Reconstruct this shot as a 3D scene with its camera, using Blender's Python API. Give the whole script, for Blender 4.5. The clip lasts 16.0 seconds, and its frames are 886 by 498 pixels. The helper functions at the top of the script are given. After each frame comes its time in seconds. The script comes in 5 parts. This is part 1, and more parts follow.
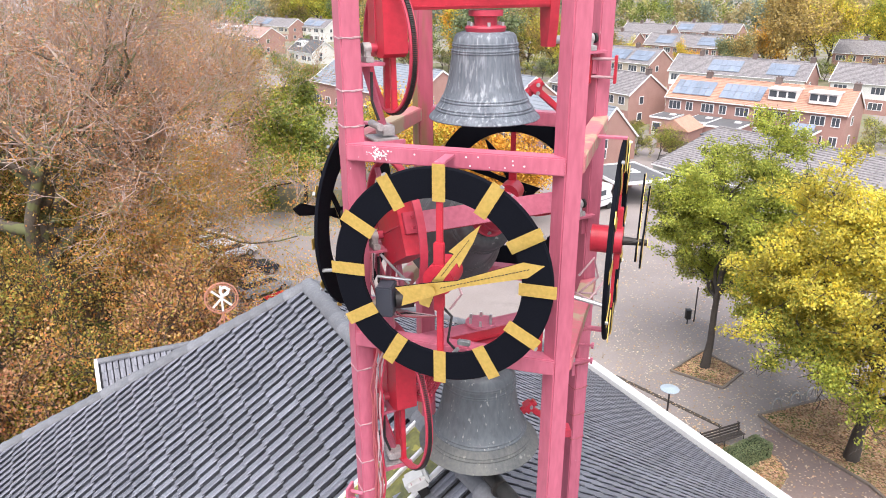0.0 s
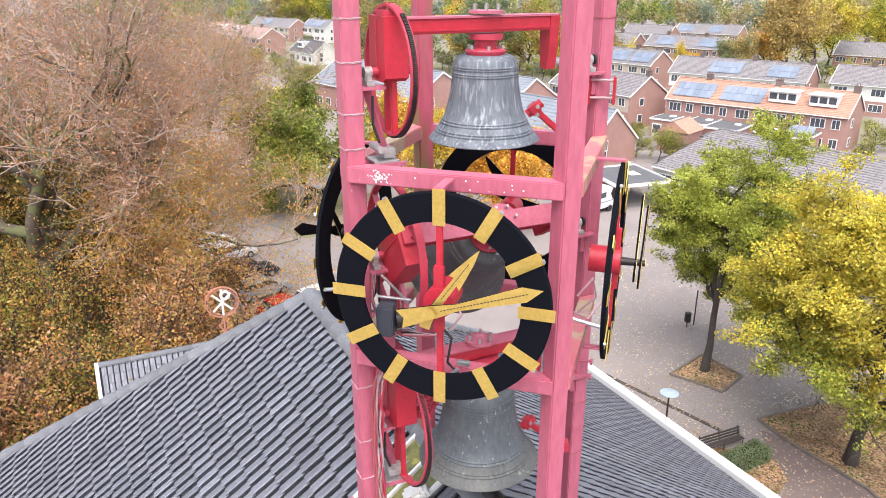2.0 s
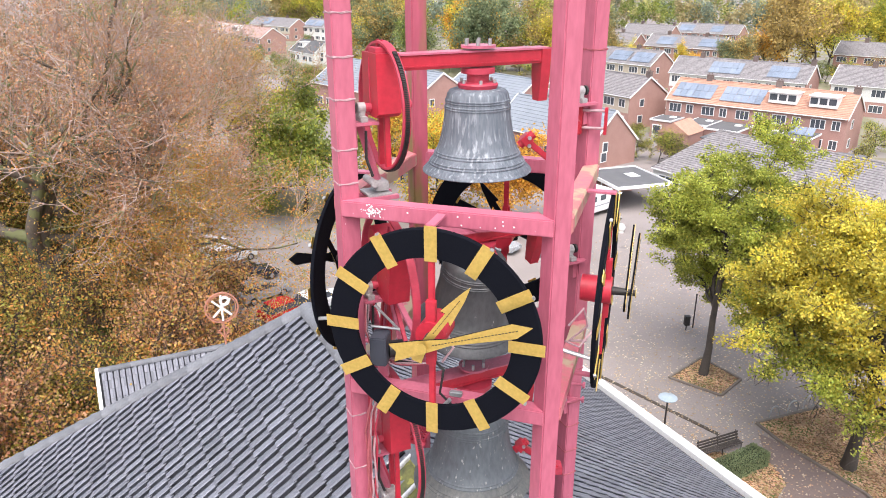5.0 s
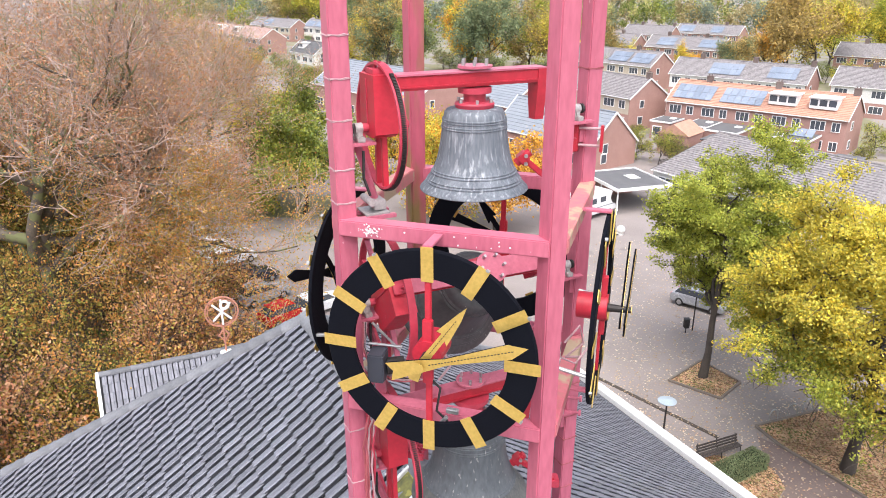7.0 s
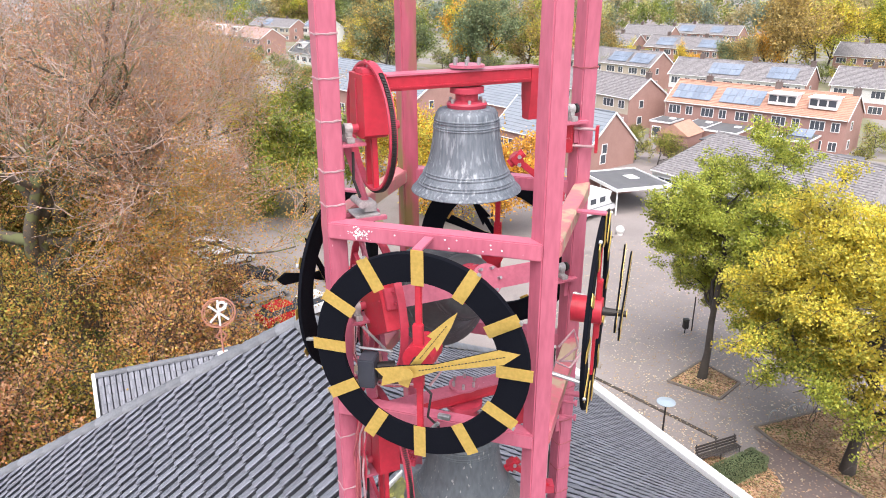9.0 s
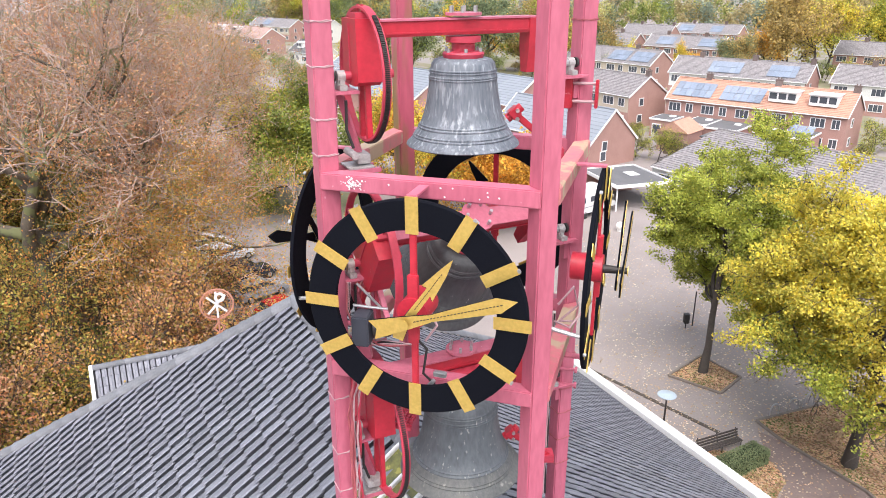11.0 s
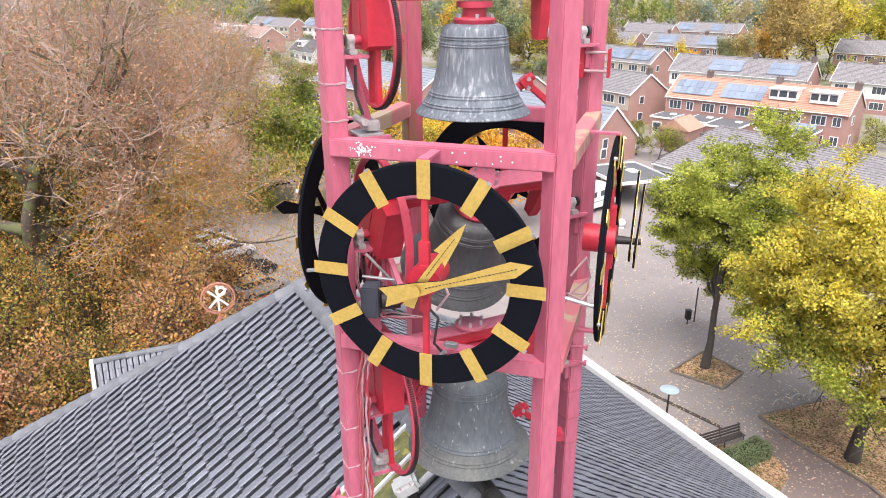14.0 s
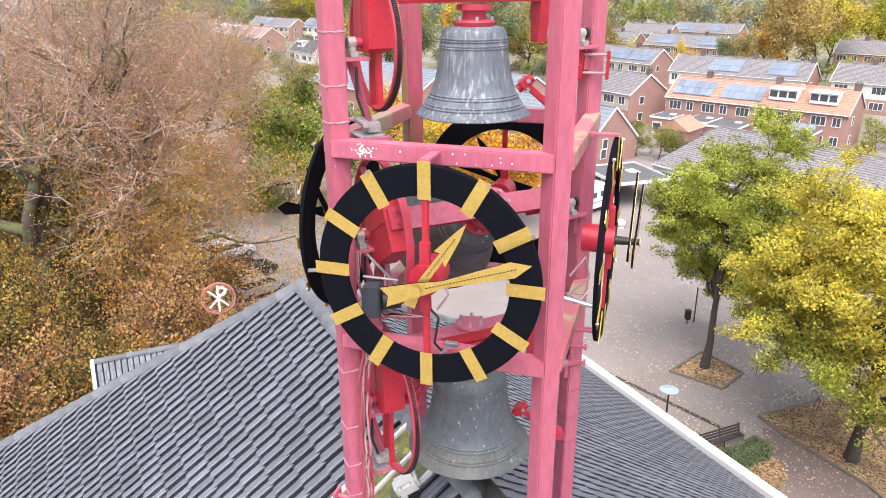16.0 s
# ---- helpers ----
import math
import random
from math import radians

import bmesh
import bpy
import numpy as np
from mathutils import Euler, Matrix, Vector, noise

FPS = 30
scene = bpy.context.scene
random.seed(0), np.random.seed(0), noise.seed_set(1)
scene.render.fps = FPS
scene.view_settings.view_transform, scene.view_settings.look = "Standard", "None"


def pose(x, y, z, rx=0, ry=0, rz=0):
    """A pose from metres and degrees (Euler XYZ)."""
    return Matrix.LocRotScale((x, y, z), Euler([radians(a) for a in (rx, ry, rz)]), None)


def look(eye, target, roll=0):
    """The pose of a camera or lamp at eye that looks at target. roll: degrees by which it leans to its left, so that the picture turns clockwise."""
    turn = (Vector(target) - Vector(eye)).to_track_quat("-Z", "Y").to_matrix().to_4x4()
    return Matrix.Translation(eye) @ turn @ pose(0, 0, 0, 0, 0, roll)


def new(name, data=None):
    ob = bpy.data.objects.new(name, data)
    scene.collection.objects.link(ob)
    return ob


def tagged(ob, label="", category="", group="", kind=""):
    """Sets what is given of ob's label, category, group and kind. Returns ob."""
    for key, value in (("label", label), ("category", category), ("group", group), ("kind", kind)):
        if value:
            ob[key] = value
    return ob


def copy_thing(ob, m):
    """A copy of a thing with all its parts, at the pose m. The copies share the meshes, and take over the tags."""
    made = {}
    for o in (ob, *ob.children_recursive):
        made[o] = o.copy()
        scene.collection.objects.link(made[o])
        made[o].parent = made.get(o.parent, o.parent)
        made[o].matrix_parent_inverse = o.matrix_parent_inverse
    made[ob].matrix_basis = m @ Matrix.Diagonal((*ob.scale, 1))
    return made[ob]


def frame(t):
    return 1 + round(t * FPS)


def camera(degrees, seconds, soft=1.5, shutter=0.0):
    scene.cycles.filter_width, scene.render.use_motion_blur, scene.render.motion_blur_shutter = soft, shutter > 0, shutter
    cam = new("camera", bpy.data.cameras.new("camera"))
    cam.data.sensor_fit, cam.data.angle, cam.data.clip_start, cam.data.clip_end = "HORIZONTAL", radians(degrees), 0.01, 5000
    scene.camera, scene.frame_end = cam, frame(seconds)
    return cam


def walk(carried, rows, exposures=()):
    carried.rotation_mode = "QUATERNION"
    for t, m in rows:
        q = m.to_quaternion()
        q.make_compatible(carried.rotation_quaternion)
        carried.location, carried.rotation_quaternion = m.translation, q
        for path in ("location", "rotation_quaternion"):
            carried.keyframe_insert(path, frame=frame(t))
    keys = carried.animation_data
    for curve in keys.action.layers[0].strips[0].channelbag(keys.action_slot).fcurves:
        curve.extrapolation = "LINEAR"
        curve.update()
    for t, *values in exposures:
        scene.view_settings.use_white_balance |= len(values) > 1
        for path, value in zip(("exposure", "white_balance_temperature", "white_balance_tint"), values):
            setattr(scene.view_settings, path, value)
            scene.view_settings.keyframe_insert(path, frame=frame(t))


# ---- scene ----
cam = camera(63.2, 16.0, soft=0.95)
PATH = [
    (0, (1.747, -6.802, 22.777), (0.798, -3.830, 21.600), -0.2),
    (0.5, (1.740, -6.810, 22.815), (0.792, -3.838, 21.640), -0.1),
    (1, (1.738, -6.807, 22.867), (0.792, -3.835, 21.688), -0.1),
    (1.5, (1.743, -6.803, 22.925), (0.795, -3.833, 21.747), -0.1),
    (2, (1.747, -6.797, 22.983), (0.798, -3.827, 21.807), -0.1),
    (2.5, (1.747, -6.770, 23.040), (0.797, -3.800, 21.862), -0.1),
    (3, (1.735, -6.763, 23.090), (0.783, -3.795, 21.912), -0.1),
    (3.5, (1.742, -6.752, 23.133), (0.792, -3.782, 21.955), -0.1),
    (4, (1.772, -6.747, 23.185), (0.820, -3.778, 22.005), -0.1),
    (6.5, (1.833, -6.760, 23.455), (0.882, -3.792, 22.273), -0.1),
    (7, (1.840, -6.733, 23.483), (0.887, -3.765, 22.302), -0.1),
    (7.5, (1.838, -6.748, 23.498), (0.887, -3.778, 22.318), -0.1),
    (8, (1.838, -6.703, 23.532), (0.887, -3.735, 22.350), -0.1),
    (8.5, (1.847, -6.633, 23.540), (0.897, -3.665, 22.357), -0.1),
    (9, (1.875, -6.592, 23.463), (0.923, -3.623, 22.282), -0.1),
    (11.5, (1.912, -6.560, 22.868), (0.960, -3.590, 21.692), -0.2),
    (12, (1.922, -6.653, 22.753), (0.972, -3.683, 21.575), -0.2),
    (12.5, (1.858, -6.665, 22.708), (0.907, -3.695, 21.532), -0.2),
    (13, (1.798, -6.630, 22.707), (0.848, -3.660, 21.530), -0.2),
    (13.5, (1.793, -6.602, 22.703), (0.842, -3.632, 21.525), -0.2),
    (14, (1.805, -6.578, 22.695), (0.853, -3.608, 21.518), -0.2),
    (14.5, (1.805, -6.560, 22.663), (0.853, -3.590, 21.487), -0.2),
    (15, (1.785, -6.550, 22.638), (0.832, -3.582, 21.462), -0.2),
    (15.5, (1.795, -6.592, 22.668), (0.842, -3.622, 21.492), -0.2),
    (16, (1.820, -6.633, 22.718), (0.868, -3.663, 21.542), -0.2),
]
walk(cam, [(t, look(eye, target, roll)) for t, eye, target, roll in PATH])

# ---- light ----
world = bpy.data.worlds.new("overcast_sky")
scene.world = world
world.use_nodes = True
wn = world.node_tree
sky = wn.nodes.new("ShaderNodeTexSky")
sky.sky_type = "NISHITA"
sky.sun_disc = False
sky.sun_elevation = radians(62)
sky.sun_rotation = radians(165)
sky.air_density, sky.dust_density, sky.ozone_density = 1.0, 4.0, 1.0
soft = wn.nodes.new("ShaderNodeHueSaturation")
soft.inputs["Saturation"].default_value = 0.55
wn.links.new(sky.outputs[0], soft.inputs["Color"])
wn.links.new(soft.outputs[0], wn.nodes["Background"].inputs["Color"])
wn.nodes["Background"].inputs["Strength"].default_value = 0.152
sun = new("sun", bpy.data.lights.new("sun", "SUN"))
sun.data.energy, sun.data.angle, sun.data.color = 1.85, radians(60), (1.0, 0.945, 0.955)
sun.matrix_world = look((0, 0, 60), (20 * math.sin(radians(-15)), 20 * math.cos(radians(-15)), 60 - 20 * math.tan(radians(62))))
scene.view_settings.exposure = 1.02


# ---- materials ----
def mat(name, c1, c2, rough=0.6, metal=0.0, big=1.5, fine=25.0, bump=0.15, vary="", vary_amount=0.3, spots=None, streak=1.0, spec=0.5):
    """Two-scale procedural surface. spots: (colour, scale, threshold). vary: 'object' or 'island' brightness change."""
    m = bpy.data.materials.new(name)
    m.use_nodes = True
    nt = m.node_tree
    b = nt.nodes["Principled BSDF"]
    b.inputs["Metallic"].default_value = metal
    b.inputs["Specular IOR Level"].default_value = spec
    tc = nt.nodes.new("ShaderNodeTexCoord")
    mp = nt.nodes.new("ShaderNodeMapping")
    mp.inputs["Scale"].default_value = (1, 1, 1.0 / streak)
    nt.links.new(tc.outputs["Object"], mp.inputs["Vector"])

    def noise_node(scale, detail):
        n = nt.nodes.new("ShaderNodeTexNoise")
        n.inputs["Scale"].default_value, n.inputs["Detail"].default_value = scale, detail
        nt.links.new(mp.outputs["Vector"], n.inputs["Vector"])
        return n

    def mix(fac, a, c):
        x = nt.nodes.new("ShaderNodeMix")
        x.data_type = "RGBA"
        for sock, val in ((x.inputs[0], fac), (x.inputs[6], a), (x.inputs[7], c)):
            if hasattr(val, "is_output"):
                nt.links.new(val, sock)
            else:
                sock.default_value = val if isinstance(val, float) else (*val, 1)
        return x.outputs[2]

    def ramp(val, lo, hi):
        x = nt.nodes.new("ShaderNodeMapRange")
        nt.links.new(val, x.inputs["Value"])
        x.inputs["From Min"].default_value, x.inputs["From Max"].default_value = lo, hi
        return x.outputs["Result"]

    n1, n2 = noise_node(big, 4), noise_node(fine, 3)
    col = mix(ramp(n1.outputs["Fac"], 0.35, 0.65), c1, c2)
    dark = mix(ramp(n2.outputs["Fac"], 0.3, 0.7), tuple(v * 0.82 for v in c2), tuple(min(1, v * 1.12) for v in c1))
    col = mix(0.45, col, dark)
    if spots:
        n3 = noise_node(spots[1], 6)
        col = mix(ramp(n3.outputs["Fac"], spots[2], spots[2] + (spots[3] if len(spots) > 3 else 0.04)), col, spots[0])
    if vary:
        if vary == "object":
            src = nt.nodes.new("ShaderNodeObjectInfo").outputs["Random"]
        else:
            src = nt.nodes.new("ShaderNodeNewGeometry").outputs["Random Per Island"]
        h = nt.nodes.new("ShaderNodeHueSaturation")
        nt.links.new(col, h.inputs["Color"])
        mr = nt.nodes.new("ShaderNodeMapRange")
        nt.links.new(src, mr.inputs["Value"])
        mr.inputs["To Min"].default_value, mr.inputs["To Max"].default_value = 1 - vary_amount, 1 + vary_amount
        nt.links.new(mr.outputs["Result"], h.inputs["Value"])
        col = h.outputs["Color"]
    nt.links.new(col, b.inputs["Base Color"])
    rr = nt.nodes.new("ShaderNodeMapRange")
    nt.links.new(n2.outputs["Fac"], rr.inputs["Value"])
    rr.inputs["To Min"].default_value, rr.inputs["To Max"].default_value = max(0.03, rough - 0.12), min(1, rough + 0.12)
    nt.links.new(rr.outputs["Result"], b.inputs["Roughness"])
    if bump:
        bp = nt.nodes.new("ShaderNodeBump")
        bp.inputs["Strength"].default_value, bp.inputs["Distance"].default_value = bump, 0.02
        nt.links.new(n2.outputs["Fac"], bp.inputs["Height"])
        nt.links.new(bp.outputs["Normal"], b.inputs["Normal"])
    return m


def leaf_mat(name, colours):
    """Foliage: every leaf takes one of the colours, and lets some light through."""
    m = bpy.data.materials.new(name)
    m.use_nodes = True
    nt = m.node_tree
    b = nt.nodes["Principled BSDF"]
    geo = nt.nodes.new("ShaderNodeNewGeometry")
    cr = nt.nodes.new("ShaderNodeValToRGB")
    nt.links.new(geo.outputs["Random Per Island"], cr.inputs["Fac"])
    el = cr.color_ramp.elements
    while len(el) < len(colours):
        el.new(0.5)
    for i, c in enumerate(colours):
        el[i].position = i / (len(colours) - 1)
        el[i].color = (*c, 1)
    tc = nt.nodes.new("ShaderNodeTexCoord")
    n = nt.nodes.new("ShaderNodeTexNoise")
    n.inputs["Scale"].default_value = 0.55
    nt.links.new(tc.outputs["Object"], n.inputs["Vector"])
    h = nt.nodes.new("ShaderNodeHueSaturation")
    mr = nt.nodes.new("ShaderNodeMapRange")
    nt.links.new(n.outputs["Fac"], mr.inputs["Value"])
    mr.inputs["From Min"].default_value, mr.inputs["From Max"].default_value = 0.3, 0.7
    mr.inputs["To Min"].default_value, mr.inputs["To Max"].default_value = 0.58, 1.42
    nt.links.new(mr.outputs["Result"], h.inputs["Value"])
    nt.links.new(cr.outputs["Color"], h.inputs["Color"])
    nt.links.new(h.outputs["Color"], b.inputs["Base Color"])
    b.inputs["Roughness"].default_value = 0.6
    b.inputs["Specular IOR Level"].default_value = 0.2
    tr = nt.nodes.new("ShaderNodeBsdfTranslucent")
    nt.links.new(h.outputs["Color"], tr.inputs["Color"])
    mx = nt.nodes.new("ShaderNodeMixShader")
    mx.inputs[0].default_value = 0.35
    nt.links.new(b.outputs[0], mx.inputs[1])
    nt.links.new(tr.outputs[0], mx.inputs[2])
    nt.links.new(mx.outputs[0], nt.nodes["Material Output"].inputs["Surface"])
    return m


# faded pink that also carries the sky's light on outer faces; RED serves inside
PINK = mat("faded_pink_paint", (0.530, 0.146, 0.212), (0.470, 0.112, 0.172), 0.36, 0, 0.9, 22, 0.05, streak=4, spots=((0.76, 0.54, 0.56), 24, 0.73))
PINKW = mat("weathered_pink_paint", (0.60, 0.14, 0.20), (0.48, 0.24, 0.20), 0.6, 0, 1.5, 14, 0.1, spots=((0.46, 0.35, 0.24), 2.2, 0.49))
PINKM = mat("mossy_pink_paint", (0.50, 0.11, 0.165), (0.42, 0.085, 0.13), 0.45, 0, 0.9, 18, 0.06, streak=5, spots=((0.23, 0.16, 0.06), 3.5, 0.54, 0.14))
RED = mat("red_paint", (0.50, 0.024, 0.046), (0.41, 0.018, 0.036), 0.42, 0, 1.5, 18, 0.05, spots=((0.5, 0.18, 0.2), 12, 0.72))
REDD = mat("dull_red_paint", (0.50, 0.05, 0.09), (0.42, 0.035, 0.06), 0.5, 0, 1.5, 18, 0.06)
BLACK = mat("matt_black_sheet", (0.0035, 0.0042, 0.0075), (0.005, 0.006, 0.010), 0.85, 0, 2, 60, 0.05, spec=0.10)
GOLD = mat("gold_leaf_sheet", (0.74, 0.53, 0.15), (0.66, 0.46, 0.115), 0.34, 0.65, 4.0, 30, 0.05)
BRONZE = mat("weathered_bronze", (0.20, 0.225, 0.255), (0.085, 0.10, 0.125), 0.6, 0.1, 5.5, 40, 0.25, streak=9, spots=((0.40, 0.43, 0.46), 30, 0.55, 0.20), spec=0.4)
BRONZED = mat("dark_bronze", (0.150, 0.168, 0.182), (0.088, 0.102, 0.114), 0.55, 0.2, 3.0, 26, 0.25, streak=3, spots=((0.34, 0.35, 0.34), 30, 0.65, 0.06), spec=0.4)
LIPS = mat("verdigris_stained_bronze", (0.170, 0.172, 0.160), (0.105, 0.115, 0.118), 0.65, 0.15, 5, 30, 0.3, streak=2, spots=((0.34, 0.34, 0.31), 18, 0.63, 0.12), spec=0.35)
BRONZEM = mat("smooth_dark_bronze", (0.125, 0.128, 0.132), (0.080, 0.083, 0.088), 0.5, 0.25, 2.6, 24, 0.15, streak=2, spots=((0.36, 0.36, 0.35), 12, 0.68), spec=0.4)
IRON = mat("dark_iron", (0.035, 0.033, 0.033), (0.05, 0.045, 0.042), 0.55, 0.5, 4, 40, 0.1)
STEEL = mat("galvanised_steel", (0.55, 0.56, 0.57), (0.42, 0.43, 0.44), 0.4, 0.8, 4, 40, 0.05)
RUBBER = mat("black_rubber", (0.02, 0.02, 0.02), (0.03, 0.03, 0.03), 0.6, 0, 5, 50, 0.1)
CABLE = mat("pinkish_cable_sheath", (0.42, 0.10, 0.12), (0.30, 0.07, 0.08), 0.5, 0, 5, 50, 0)
CABLEW = mat("pale_cable_sheath", (0.50, 0.33, 0.35), (0.42, 0.26, 0.28), 0.5, 0, 5, 50, 0)
TILE = mat("grey_roof_tile", (0.188, 0.195, 0.228), (0.138, 0.144, 0.172), 0.46, 0, 0.9, 34, 0.16, vary="object", vary_amount=0.20, spots=((0.40, 0.40, 0.40), 13, 0.70), spec=0.45)
TILES = mat("grey_roof_tile_field", (0.188, 0.195, 0.228), (0.138, 0.144, 0.172), 0.46, 0, 0.9, 34, 0.16, vary="island", vary_amount=0.20, spots=((0.40, 0.40, 0.40), 9, 0.70), spec=0.45)
GRIME = mat("grimy_cast_metal", (0.50, 0.48, 0.48), (0.30, 0.28, 0.27), 0.55, 0.3, 6, 40, 0.2)
CAP = mat("lichened_ridge_tile", (0.168, 0.174, 0.190), (0.115, 0.120, 0.134), 0.6, 0, 2, 22, 0.25, vary="object", vary_amount=0.16, spots=((0.26, 0.27, 0.23), 5, 0.66, 0.16))
WHITE = mat("white_paint", (0.80, 0.80, 0.80), (0.74, 0.74, 0.74), 0.5, 0, 2, 20, 0.05)


# ---- mesh helpers ----
def part(name, bm, material, parent=None, label="", smooth=False):
    """One bmesh as one mesh object, under a thing or a part."""
    me = bpy.data.meshes.new(name)
    bm.to_mesh(me)
    bm.free()
    me.materials.append(material)
    if smooth:
        me.polygons.foreach_set("use_smooth", [True] * len(me.polygons))
        me.set_sharp_from_angle(angle=radians(40))
    ob = new(name, me)
    if parent is not None:
        ob.parent = parent
    return tagged(ob, label)


def thing(name, m, label, category, group="", kind=""):
    ob = new(name)
    ob.empty_display_size = 0.2
    ob.matrix_world = m
    return tagged(ob, label, category, group, kind)


def box(bm, cx, cy, cz, sx, sy, sz, m=None, bevel=0.0):
    t = Matrix.Translation((cx, cy, cz)) @ Matrix.Diagonal((sx, sy, sz, 1))
    if m is not None:
        t = m @ t
    r = bmesh.ops.create_cube(bm, size=1, matrix=t)
    if bevel:
        vs = set(r["verts"])
        es = [e for e in bm.edges if e.verts[0] in vs and e.verts[1] in vs]
        bmesh.ops.bevel(bm, geom=es, offset=bevel, segments=2, affect="EDGES")
    return bm


def frame_of(p0, p1):
    d = Vector(p1) - Vector(p0)
    return Matrix.Translation(p0) @ d.to_track_quat("Z", "Y").to_matrix().to_4x4(), d.length


def rod(bm, p0, p1, r0, r1=None, seg=10):
    m, ln = frame_of(p0, p1)
    r1 = r0 if r1 is None else r1
    bmesh.ops.create_cone(bm, cap_ends=True, segments=seg, radius1=r0, radius2=r1, depth=ln, matrix=m @ Matrix.Translation((0, 0, ln / 2)))
    return bm


def beam(bm, p0, p1, w, h, bevel=0.008):
    """A square bar from p0 to p1: w across, h upright."""
    d = (Vector(p1) - Vector(p0))
    ln = d.length
    x = d.normalized()
    z = Vector((0, 0, 1))
    if abs(x.z) > 0.95:
        z = Vector((0, 1, 0))
    y = z.cross(x).normalized()
    z = x.cross(y)
    m = Matrix((x, y, z)).transposed().to_4x4()
    m.translation = Vector(p0)
    return box(bm, ln / 2, 0, 0, ln, w, h, m, bevel)


def tube(bm, pts, r, seg=6, r_end=None):
    """A bent round bar through pts."""
    rings = []
    pts = [Vector(p) for p in pts]
    for i, p in enumerate(pts):
        d = (pts[min(i + 1, len(pts) - 1)] - pts[max(i - 1, 0)]).normalized()
        a = d.orthogonal().normalized() if i == 0 else (rings_axis - d * rings_axis.dot(d)).normalized()
        rings_axis = a
        b = d.cross(a)
        rr = r if r_end is None else r + (r_end - r) * i / (len(pts) - 1)
        rings.append([bm.verts.new(p + (a * math.cos(k * math.tau / seg) + b * math.sin(k * math.tau / seg)) * rr) for k in range(seg)])
    for u, v in zip(rings, rings[1:]):
        for k in range(seg):
            bm.faces.new((u[k], u[(k + 1) % seg], v[(k + 1) % seg], v[k]))
    bm.faces.new(rings[0][::-1])
    bm.faces.new(rings[-1])
    return bm


def lathe(bm, profile, seg=48, m=None):
    """Turn a profile of (radius, height) round z."""
    m = m or Matrix()
    rings = []
    for r, z in profile:
        rings.append([bm.verts.new(m @ Vector((r * math.cos(k * math.tau / seg), r * math.sin(k * math.tau / seg), z))) for k in range(seg)])
    for u, v in zip(rings, rings[1:]):
        for k in range(seg):
            bm.faces.new((u[k], u[(k + 1) % seg], v[(k + 1) % seg], v[k]))
    return bm


def prism(bm, outline, y0, y1, m=None):
    """A plate: outline of (x, z), from y0 to y1."""
    m = m or Matrix()
    a = [bm.verts.new(m @ Vector((x, y0, z))) for x, z in outline]
    b = [bm.verts.new(m @ Vector((x, y1, z))) for x, z in outline]
    bm.faces.new(a)
    bm.faces.new(b[::-1])
    for k in range(len(a)):
        bm.faces.new((a[k], b[k], b[(k + 1) % len(a)], a[(k + 1) % len(a)]))
    bmesh.ops.recalc_face_normals(bm, faces=bm.faces)
    return bm


def quads(name, verts, faces, material, parent=None, label="", smooth=False):
    me = bpy.data.meshes.new(name)
    me.from_pydata(verts, [], faces)
    me.materials.append(material)
    if smooth:
        me.polygons.foreach_set("use_smooth", [True] * len(me.polygons))
    me.update()
    ob = new(name, me)
    if parent is not None:
        ob.parent = parent
    return tagged(ob, label)


def B():
    return bmesh.new()


# ---- bell tower frame ----
C = 0.97          # column centres
Z1, Z2 = 19.56, 21.41   # tops of the two beam levels in view
tower = thing("bell_tower", pose(0, 0, 17.0), "open steel bell tower painted faded pink red above the roof", "tower")
INV = Matrix.Translation((0, 0, -17.0))


def tpart(name, bm, material, label="", smooth=False):
    bmesh.ops.transform(bm, matrix=INV, verts=bm.verts)
    return part(name, bm, material, tower, label, smooth)


for sx in (-1, 1):
    for sy in (-1, 1):
        bm = B()
        box(bm, 0, 0, 0, 0.182, 0.182, 11.0, Matrix.Translation((sx * C, sy * C, 20.4)) @ pose(0, 0, 0, 0, 0, 45), 0.012)
        tpart("column", bm, PINKM if (sx, sy) == (-1, 1) else PINK)
for zt in (Z1, Z2, 25.3):
    for a in range(4):
        bm = B()
        m = pose(0, 0, 0, 0, 0, 90 * a)
        beam(bm, m @ Vector((-C + 0.0, -C - 0.055, zt - 0.075)), m @ Vector((C + 0.0, -C - 0.055, zt - 0.075)), 0.16, 0.15, 0.01)
        tpart("cross_beam", bm, PINKW if a in (1, 3) else PINK)

# ---- clock dials ----
HOUR, MINUTE = 34.6, 71.0


def hand(bm, ln, wid, tail, ang, y, point, thick=0.0015):
    """A gilt hand: kite blade with a flared tail."""
    o = [(-0.06, 0.0), (-wid * 0.45, ln * 0.25), (-wid, ln * point), (0, ln), (wid, ln * point), (wid * 0.45, ln * 0.25), (0.06, 0),
         (0.085, -tail), (0.0, -tail * 0.84), (-0.085, -tail)]
    return prism(bm, o, y - thick, y + thick, pose(0, 0, 0, 0, ang, 0))


def arrow(bm, ln, ang, y, thick=0.0015):
    """The hour hand: a stem that opens into a barbed arrow head."""
    o = [(-0.04, 0), (-0.035, ln * 0.52), (-0.09, ln * 0.50), (-0.03, ln * 0.86), (0, ln), (0.045, ln * 0.80), (0.09, ln * 0.42), (0.04, ln * 0.46), (0.045, 0),
         (0.10, -0.17), (0.0, -0.2), (-0.09, -0.13)]
    return prism(bm, [(x * 0.82, z) for x, z in o], y - thick, y + thick, pose(0, 0, 0, 0, ang, 0))


